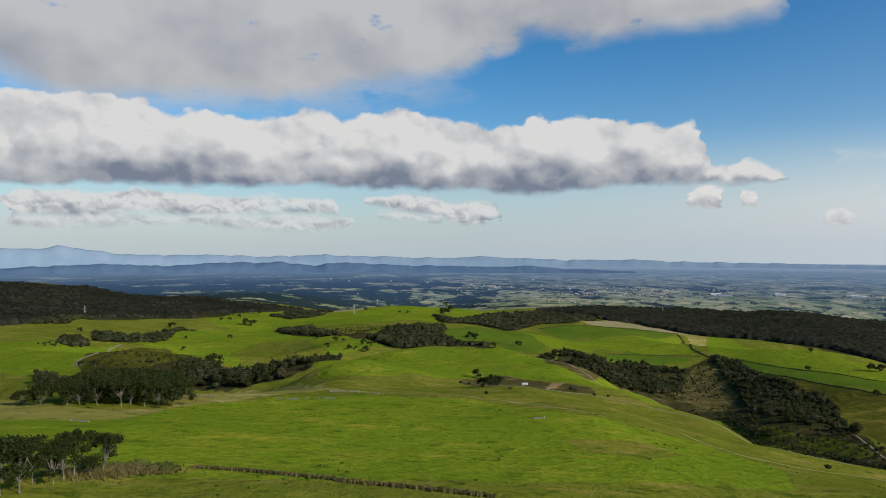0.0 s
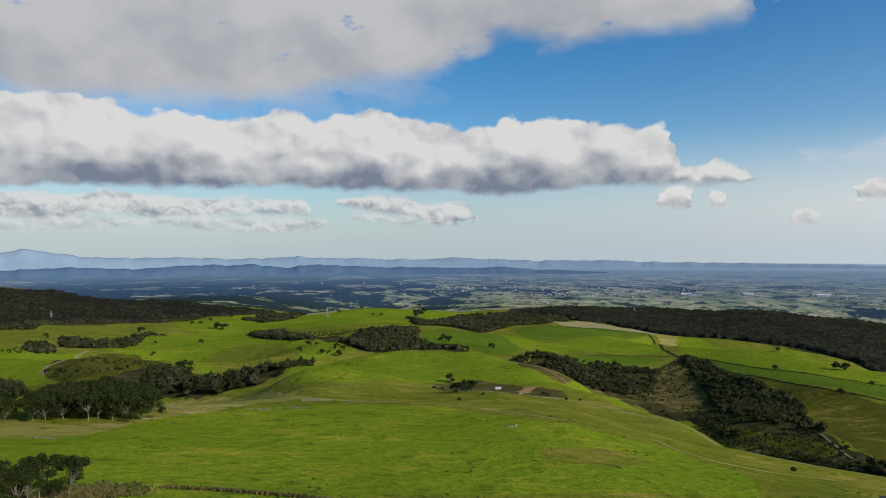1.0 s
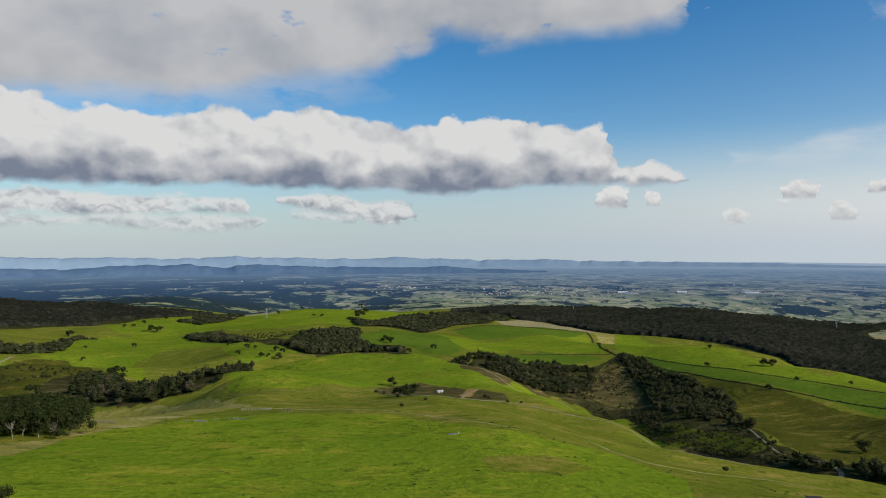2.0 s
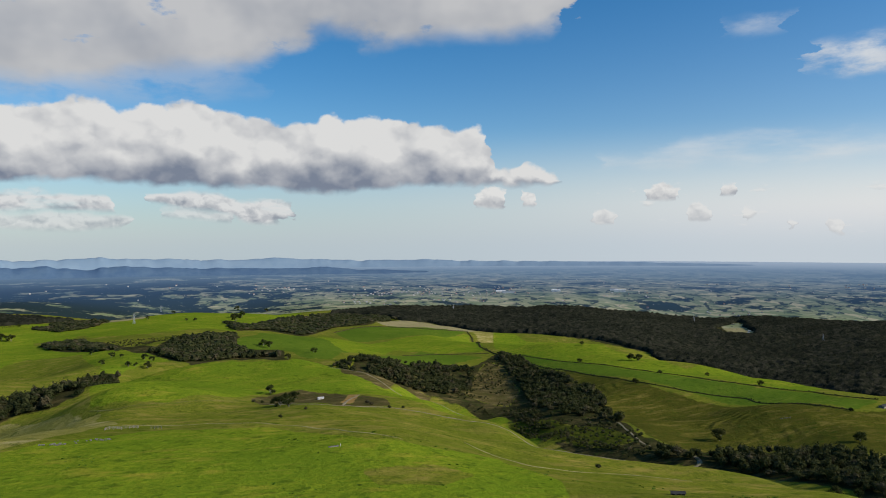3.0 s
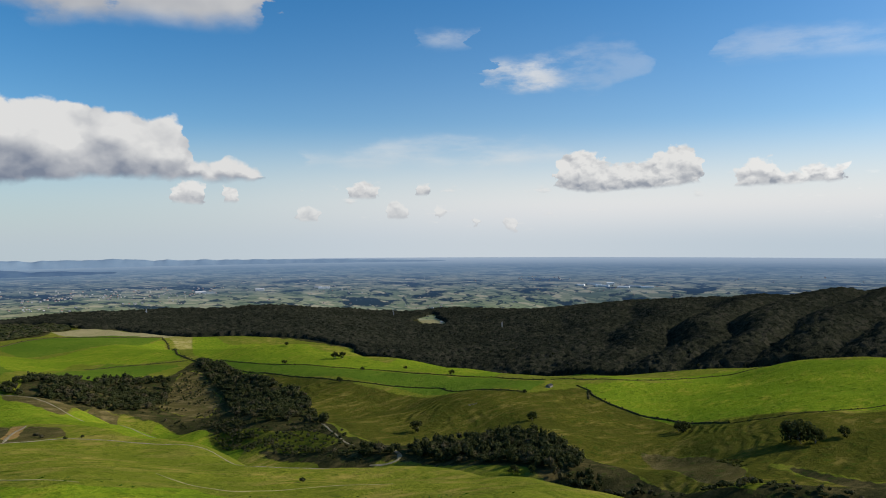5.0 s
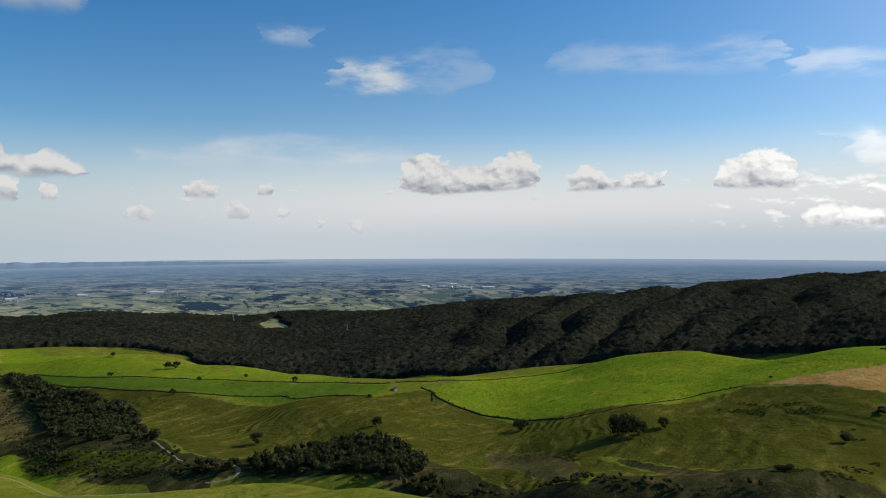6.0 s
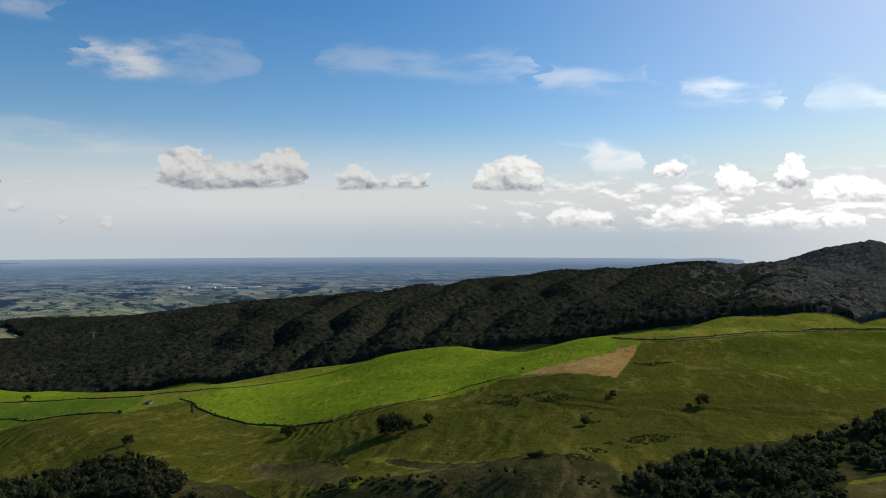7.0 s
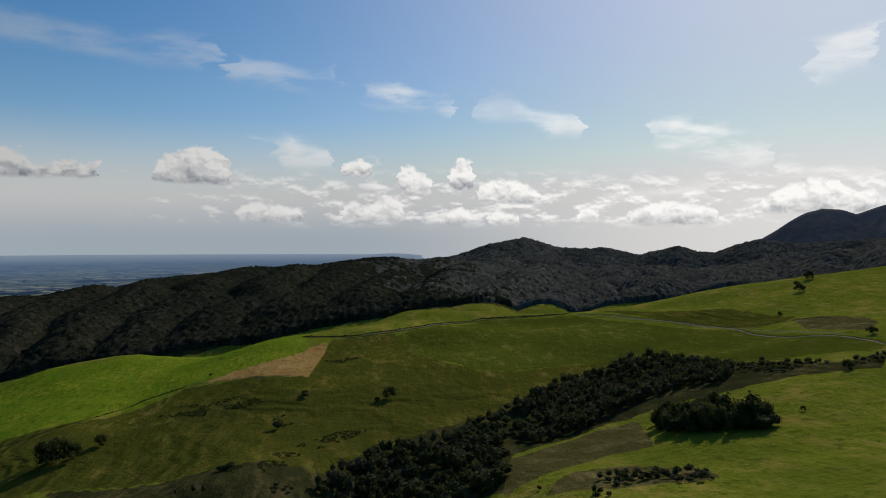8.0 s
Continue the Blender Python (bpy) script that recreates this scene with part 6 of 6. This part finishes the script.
def canopy():
    """The forest's roof of crowns as one sheet over the slopes, skirted down to the ground at its edges."""
    turns, far = np.radians(np.arange(-44, 140, 0.17)), np.concatenate([np.arange(1180, 2100, 6.0), np.arange(2100, 3700, 8.5)])
    r, a = np.meshgrid(far, turns, indexing="ij")
    x, y = r * np.sin(a), r * np.cos(a)
    ex, ey = x + 40 * value_noise(x, y, 120, 11), y + 40 * value_noise(x, y, 120, 12)
    m = forest(ex, ey)
    z = ground(x, y) + np.where(m, 1.5 + 12.0 * crowns(x, y, 12.0) + 2.0 * value_noise(x, y, 60, 19), -3.0)
    k = np.arange(x.size).reshape(x.shape)
    q = np.stack([k[:-1, :-1], k[1:, :-1], k[1:, 1:], k[:-1, 1:]], -1).reshape(-1, 4)
    q = q[m.ravel()[q].any(1)]
    used, q = np.unique(q, return_inverse=True)
    v = np.stack([x.ravel()[used], y.ravel()[used], z.ravel()[used]], -1)
    q = q.reshape(-1, 4)
    me = add_mesh("forest", v, q, [CANOPY, HAZED_HEIGHTS], True)
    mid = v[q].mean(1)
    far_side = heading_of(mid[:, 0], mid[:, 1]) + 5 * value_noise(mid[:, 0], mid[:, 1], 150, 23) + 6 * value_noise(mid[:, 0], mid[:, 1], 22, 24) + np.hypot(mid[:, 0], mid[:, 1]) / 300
    # past this line the canopy takes the haze-paled tones
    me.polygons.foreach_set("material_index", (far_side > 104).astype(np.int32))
    return me


tagged(new("forest", canopy()), "closed dark forest over the far slopes", "forest", kind="stuff")
fx, fy = forest_places()
wood_stuff("forest_treetops", "taller dark treetops standing out of the forest", "treetops", FOREST_MODELS, fx, fy, 9.5, 10.0, LEAF_FOREST, 21, True)

# ---- single trees ----
HEDGE_MODELS = [tree_thing("hedgerow_tree", 500 + k, LEAF_NEAR, "wind-bent broadleaf tree with a pale bare trunk beside the field", "hedgerow trees", (12, 8, 15, 10)[k], (0.46, 0.34, 0.52, 0.38)[k], (0.36, 0.48, 0.24, 0.30)[k], (0.13, 0.10, 0.16, 0.12)[k], 2600, 0.018, True) for k in range(4)]
plant(HEDGE_MODELS, HEDGEROW_TREES)
GROVE_MODELS = [tree_thing("grove_tree", 520 + k, LEAF_NEAR, "dark flat-topped broadleaf tree with a pale trunk in a grove", "grove trees", (12, 14, 10, 15)[k], (0.56, 0.64, 0.46, 0.66)[k], (0.26, 0.20, 0.34, 0.22)[k], (0.20, 0.22, 0.17, 0.21)[k], 1900, 0.024, True) for k in range(4)]
plant(GROVE_MODELS, GROVE_TREES)
FIELD_MODELS = [tree_thing("field_tree", 540 + k, LEAF_NEAR, "small round dark tree standing alone in the pasture", "field trees", 7, 0.55, 0.15, 0.24, 420, 0.055) for k in range(4)]
plant(FIELD_MODELS, FIELD_TREES + PASTURE_TREES)
SLOPE_MODELS = [tree_thing("slope_tree", 560 + k, LEAF_NEAR, "spreading dark tree on the rough grass hill side", "slope trees", 10, 0.58, 0.12, 0.26, 900, 0.042) for k in range(4)]
plant(SLOPE_MODELS, SLOPE_TREES)
FARM_MODELS = [tree_thing("farmyard_tree", 580 + k, LEAF_NEAR, "bushy dark tree beside the small farmyard", "farmyard trees", 7, 0.62, 0.12, 0.24, 600, 0.045) for k in range(3)]
plant(FARM_MODELS, FARM_TREES)


def bush_thing(seed):
    v, f = wood_model(seed, 220, 4, 7, 3, 0.07)
    return tagged(new("bush", add_mesh("bush", v * np.array([1.5, 1.5, 1.0]), f, [LEAF_WOOD])), "low dark bush in open grass", "bush", "bushes")


plant([bush_thing(600 + k) for k in range(3)], BUSHES)

# ---- tracks, banks, hedges ----
ribbon("track", "narrow stony farm track along the crest", "track", CREST_TRACK, 2.4, GRAVEL, 0.12)
ribbon("track", "grassy track below the knoll", "track", CREST_TRACK_ON, 2.2, STRAW, 0.12)
ribbon("track", "short pale farm lane through the bracken", "track", FARM_LANE, 3.0, GRAVEL, 0.15)
ribbon("road", "pale gravel road bending in the valley", "road", VALLEY_ROAD, 4.0, GRAVEL, 0.2)
ribbon("road", "pale gravel road in the gully", "road", VALLEY_ROAD_UP, 2.6, GRAVEL, 0.2)
ribbon("road", "pale winding lane on the far slope", "road", WEST_ROAD, 5.0, GRAVEL, 0.3)
ribbon("track", "grassy track on the ridge", "track", RIDGE_TRACK, 3.0, MUD, 0.3)
ribbon("track", "dark rutted track along the upper slope", "track", UPPER_TRACK, 4.0, MUD, 0.3)
ribbon("track", "pale wheel track beside the dark rutted track", "track", [(x + 5, y) for x, y in UPPER_TRACK], 1.6, GRAVEL, 0.35)
ribbon("track", "rutted dark track over the upper slope", "track", UPPER_TRACK_ON, 3.0, MUD, 0.3)
ribbon("track", "pale wheel track over the upper slope", "track", [(x - 4, y + 3) for x, y in UPPER_TRACK_ON], 1.8, GRAVEL, 0.35)
ribbon("track", "rutted pale side track on the upper slope", "track", UPPER_TRACK_BRANCH, 1.8, GRAVEL, 0.3)
ribbon("track", "old dark track round the bare bank", "track", UPPER_TRACK_OLD, 2.0, MUD, 0.3)
ribbon("path", "trodden straw-coloured path over the pasture", "path", FIELD_PATH, 1.6, DRY_STRAW, 0.12)
ribbon("path", "faint straw-coloured path down the slope", "path", SLOPE_PATH, 1.8, DRY_STRAW, 0.12)
ribbon("path", "worn brown edge of the knoll above the gully", "path", KNOLL_PATH, 2.2, GRAVEL, 0.15)
ribbon("path", "sheep path above the gully wood", "path", GULLY_PATH, 1.5, STRAW, 0.2)
for k, (line, wide, tall) in enumerate(((MEADOW_BANK, 3.0, 1.0), (MEADOW_EDGE, 1.4, 0.3), (SPUR_BANK, 3.0, 1.0), ([(x + 4, y + 3) for x, y in UPPER_TRACK], 2.4, 0.8), (RIDGE_BANK, 2.6, 0.8),
                                        (RIDGE_HEDGE, 2.2, 0.7), (RIDGE_TRACK, 2.4, 0.6), (FIELD_BANK, 3.0, 1.0), (LANE_BANK, 5.0, 1.2), (DARK_FIELD_HEDGE, 4.0, 1.5))):
    ribbon("field_bank", "dark overgrown earth bank between two fields", "field bank", line, wide, MUD, 0.1, tall)
    x, y = along(line, 3.5, 40 + k, wide * 0.5)
    wood_stuff("bank_scrub", "low dark scrub on a field bank", "scrub", BUSH_MODELS, x, y, 1.0 + wide * 0.4, 0.7 + tall, LEAF_WOOD, 70 + k)


def reed_model(seed):
    g = np.random.default_rng(seed)
    verts = []
    for k in range(9):
        a, b = g.uniform(0, 6.28), g.uniform(0, 0.5)
        x, y = b * math.cos(a), b * math.sin(a)
        dx, dy = g.uniform(-0.35, 0.35, 2)
        w = 0.16
        verts += [(x - w, y, 0), (x + w, y, 0), (x + dx + w * 0.5, y + dy, g.uniform(0.6, 1.1)), (x + dx - w * 0.5, y + dy, g.uniform(0.6, 1.1))]
    return np.array(verts), np.arange(36).reshape(-1, 4)


REED_MODELS = [reed_model(700 + k) for k in range(5)]


def reeds(name, label, line, step, wide, size, tall, seed, mat):
    x, y = along(line, step, seed, wide)
    g = np.random.default_rng(seed)
    v, f = scatter(REED_MODELS, x, y, size * g.uniform(0.6, 1.3, len(x)), tall * g.uniform(0.5, 1.3, len(x)), seed)
    return tagged(new(name, add_mesh(name, v, f, [mat])), label, "reeds", kind="stuff")


reeds("reed_hedge", "dry brown reeds and bracken along a field edge", REED_HEDGE, 0.05, 0.55, 0.42, 0.75, 31, LEAF_DRY)
reeds("reed_verge", "dry yellow and brown brush beside the hedgerow trees", VERGE, 0.012, 3.0, 0.42, 0.7, 32, LEAF_DRY)
x, y = fill([(-140, 120), (120, 120), (230, 150), (200, 260), (60, 300), (-60, 290), (-140, 250)], 5.5, 33, 0.9)
g = np.random.default_rng(34)
keep = value_noise(x, y, 16, 21) + 0.6 * value_noise(x, y, 60, 22) > 0.55
v, f = scatter(REED_MODELS, x[keep], y[keep], g.uniform(0.5, 1.4, keep.sum()), g.uniform(0.15, 0.45, keep.sum()), 35)
tagged(new("grass_tussocks", add_mesh("grass_tussocks", v, f, [leaf_material("tussock_grass", (0.045, 0.110, 0.010), (0.090, 0.180, 0.018), (0.120, 0.170, 0.030))])), "rank dark green tussocks scattered over the meadow", "grass", kind="stuff")

for i, corners in enumerate(RUSHES):
    x, y = fill(corners, 1.9, 360 + i, 1.0)
    g = np.random.default_rng(380 + i)
    keep = value_noise(x, y, 9, 40 + i) > -0.25
    if keep.sum():
        v, f = scatter(REED_MODELS, x[keep], y[keep], g.uniform(1.0, 2.2, keep.sum()), g.uniform(0.4, 1.0, keep.sum()), 390 + i)
        tagged(new("rush_bed", add_mesh("rush_bed", v, f, [RUSH])), "dark tufts of rushes in a wet hollow", "rushes", kind="stuff")

# ---- stones, sheds, fences ----
def rubble(at, count, spread, label, seed):
    heap = empty_thing("rubble_heap", label, "rubble", "stone heaps")
    g = np.random.default_rng(seed)
    for k in range(count):
        s = g.uniform(0.22, 0.6)
        x, y = g.normal(0, spread), g.normal(0, spread * 0.35)
        v, f = knob((x, y, spot(at[0] + x, at[1] + y, 0) - spot(*at, 0) + s * 0.25), (s, s * g.uniform(0.7, 1), s * 0.6), 4, 6, 0.3, seed * 50 + k)
        part("stone", add_mesh("stone", v, f, [STONE]), heap)
    heap.matrix_basis = pose(*at, spot(*at, 0.0))


rubble(RUBBLE_A, 26, 3.2, "heap of grey rubble stones in pale grass", 1)
rubble(RUBBLE_B, 16, 2.2, "low spill of grey stones in dry grass", 2)
rubble(RUBBLE_C, 26, 3.5, "scattered pale stones by the grove", 3)
rubble((RUBBLE_A[0] + 14, RUBBLE_A[1] + 6), 18, 4.0, "thin line of pale stones of a fallen wall", 4)
rubble(STUMPS, 22, 3.8, "heap of bleached stumps and stones on the slope", 5)

building("farm_shed", "small white farm shed with a pale roof", "shed", "", FARM_SHED, 8, 4.4, 2.4, 1.5, 2.0, PALE_PAINT, RENDER)
building("dark_shed", "low dark shed with a dark sheet roof on the slope", "shed", "", DARK_SHED, -25, 4.2, 2.0, 1.1, 1.5, ROOF_DARK, ROOF_DARK, 2)
building("hut", "tiny dark hut at the corner of the ridge field", "hut", "", HUT, 15, 9.0, 5.0, 2.4, 3.6, STONE, ROOF_DARK)

trough = empty_thing("water_trough", "pale stone water trough with a short white pipe in the meadow", "trough")
part("basin", box_mesh("basin", (4.0, 0.8, 0.45), STONE, (0, 0, 0.22), 0.06), trough)
part("water", box_mesh("water", (3.7, 0.5, 0.03), ROOF_DARK, (0, 0, 0.44), 0.005), trough)
part("pipe", add_mesh("pipe", *tube([(2.6, 0, -0.2), (2.6, 0, 0.4), (2.61, 0, 0.95)], (0.10, 0.09, 0.08), 8), [PALE_PAINT], True), trough)
trough.matrix_basis = pose(*TROUGH, spot(*TROUGH, 0.02), 0, 0, 6)


def fence(name, label, line, step, group):
    """Posts with two rails along a line."""
    p = np.array(line, float)
    d = np.concatenate([[0], np.cumsum(np.hypot(*np.diff(p, axis=0).T))])
    s = np.arange(0, d[-1], step)
    xs, ys = np.interp(s, d, p[:, 0]), np.interp(s, d, p[:, 1])
    f = empty_thing(name, label, "fence", group)
    x0, y0 = xs[0], ys[0]
    z0 = spot(x0, y0, 0)
    post = add_mesh("post", *tube([(0, 0, -0.3), (0, 0, 0.6), (0.01, 0, 1.25)], (0.10, 0.09, 0.08), 6), [WOOD])
    for k, (x, y) in enumerate(zip(xs, ys)):
        o = part("post", post, f)
        o.location = (x - x0, y - y0, spot(x, y, 0) - z0)
        if k + 1 < len(xs):
            for h in (0.55, 1.05):
                a, b = (x - x0, y - y0, spot(x, y, 0) - z0 + h), (xs[k + 1] - x0, ys[k + 1] - y0, spot(xs[k + 1], ys[k + 1], 0) - z0 + h)
                q = np.array([(a[0], a[1], a[2] - 0.05), (b[0], b[1], b[2] - 0.05), (b[0], b[1], b[2] + 0.05), (a[0], a[1], a[2] + 0.05)])
                n = np.array([-(b[1] - a[1]), b[0] - a[0], 0]) / max(step, 1) * 0.02
                v = np.concatenate([q - n, q + n])
                part("rail", add_mesh("rail", v, np.array([(0, 1, 2, 3), (7, 6, 5, 4), (3, 2, 6, 7), (4, 5, 1, 0)]), [WOOD]), f)
    f.location = (x0, y0, z0)
    return f


fence("stock_pen", "weathered timber stock pen in the pasture", [(PEN[0] - 7, PEN[1]), (PEN[0] + 7, PEN[1] + 1), (PEN[0] + 7, PEN[1] + 6), (PEN[0] - 7, PEN[1] + 5), (PEN[0] - 7, PEN[1])], 3.5, "")
fence("wooden_fence", "weathered post and rail fence round the cut patch", PATCH_FENCE, 7.0, "fences")
fence("wooden_fence", "short weathered fence with a gate opening", [(GATE[0] - 3, GATE[1] + 5), (GATE[0], GATE[1]), (GATE[0] + 3, GATE[1] - 5)], 3.0, "fences")

# ---- the lowland: houses, works, pylons ----
def town(a0, a1, r0, r1, count, seed):
    """Houses thrown together along a few streets."""
    g = np.random.default_rng(seed)
    for k in range(count):
        street = round(g.uniform(0, 5)) / 5
        a, r = math.radians(g.uniform(a0, a1)), r0 + (r1 - r0) * min(max(street + g.normal(0, 0.05), 0), 1)
        low = g.uniform(2.6, 4.2)
        roof, word = ((ROOF_GREY, "grey"), (ROOF_RED, "red"), (RENDER, "pale"))[g.integers(3)]
        building("house", "small white house with a " + word + " roof on the lowland", "house", "lowland houses", (r * math.sin(a), r * math.cos(a)),
                 -math.degrees(a) + g.normal(0, 14), g.uniform(5, 8.5), g.uniform(4.2, 5.8), low, low + 1.6, RENDER, roof, 1)


for k, row in enumerate(TOWNS):
    town(*row, 820 + k)
for i, (x, y) in enumerate(WORKS):
    g = np.random.default_rng(900 + i)
    building("works_hall", "long white industrial hall on the lowland", "industrial hall", "industrial halls", (x, y), -math.degrees(math.atan2(x, y)) + g.uniform(-12, 12), g.uniform(35, 70), g.uniform(14, 24), 6.5, 8.5, PALE_PAINT, (PALE_PAINT, ROOF_GREY)[i % 3 == 1], 2)


def pylon(x, y):
    """A lattice mast with three cross arms."""
    t = empty_thing("pylon", "slender steel lattice power pylon", "pylon", "power pylons")
    for sx in (-1, 1):
        for sy in (-1, 1):
            part("leg", add_mesh("leg", *tube([(2.6 * sx, 2.6 * sy, -0.5), (1.0 * sx, 1.0 * sy, 16), (0.4 * sx, 0.4 * sy, 30)], (0.35, 0.28, 0.2), 5), [STEEL]), t)
    for h, w in ((19, 5.5), (23, 4.5), (27, 3.5)):
        part("cross_arm", box_mesh("cross_arm", (2 * w, 0.7, 0.6), STEEL, (0, 0, h), 0.08), t)
    for k in range(7):
        h = 2 + k * 4
        w = 2 * (2.6 - h * 0.075)
        part("brace", box_mesh("brace", (max(w, 0.8), max(w, 0.8), 0.3), STEEL, (0, 0, h), 0.05), t)
    t.matrix_basis = pose(x, y, spot(x, y, 0.1), 0, 0, (x * 7) % 90)


for x, y in PYLONS:
    pylon(x, y)
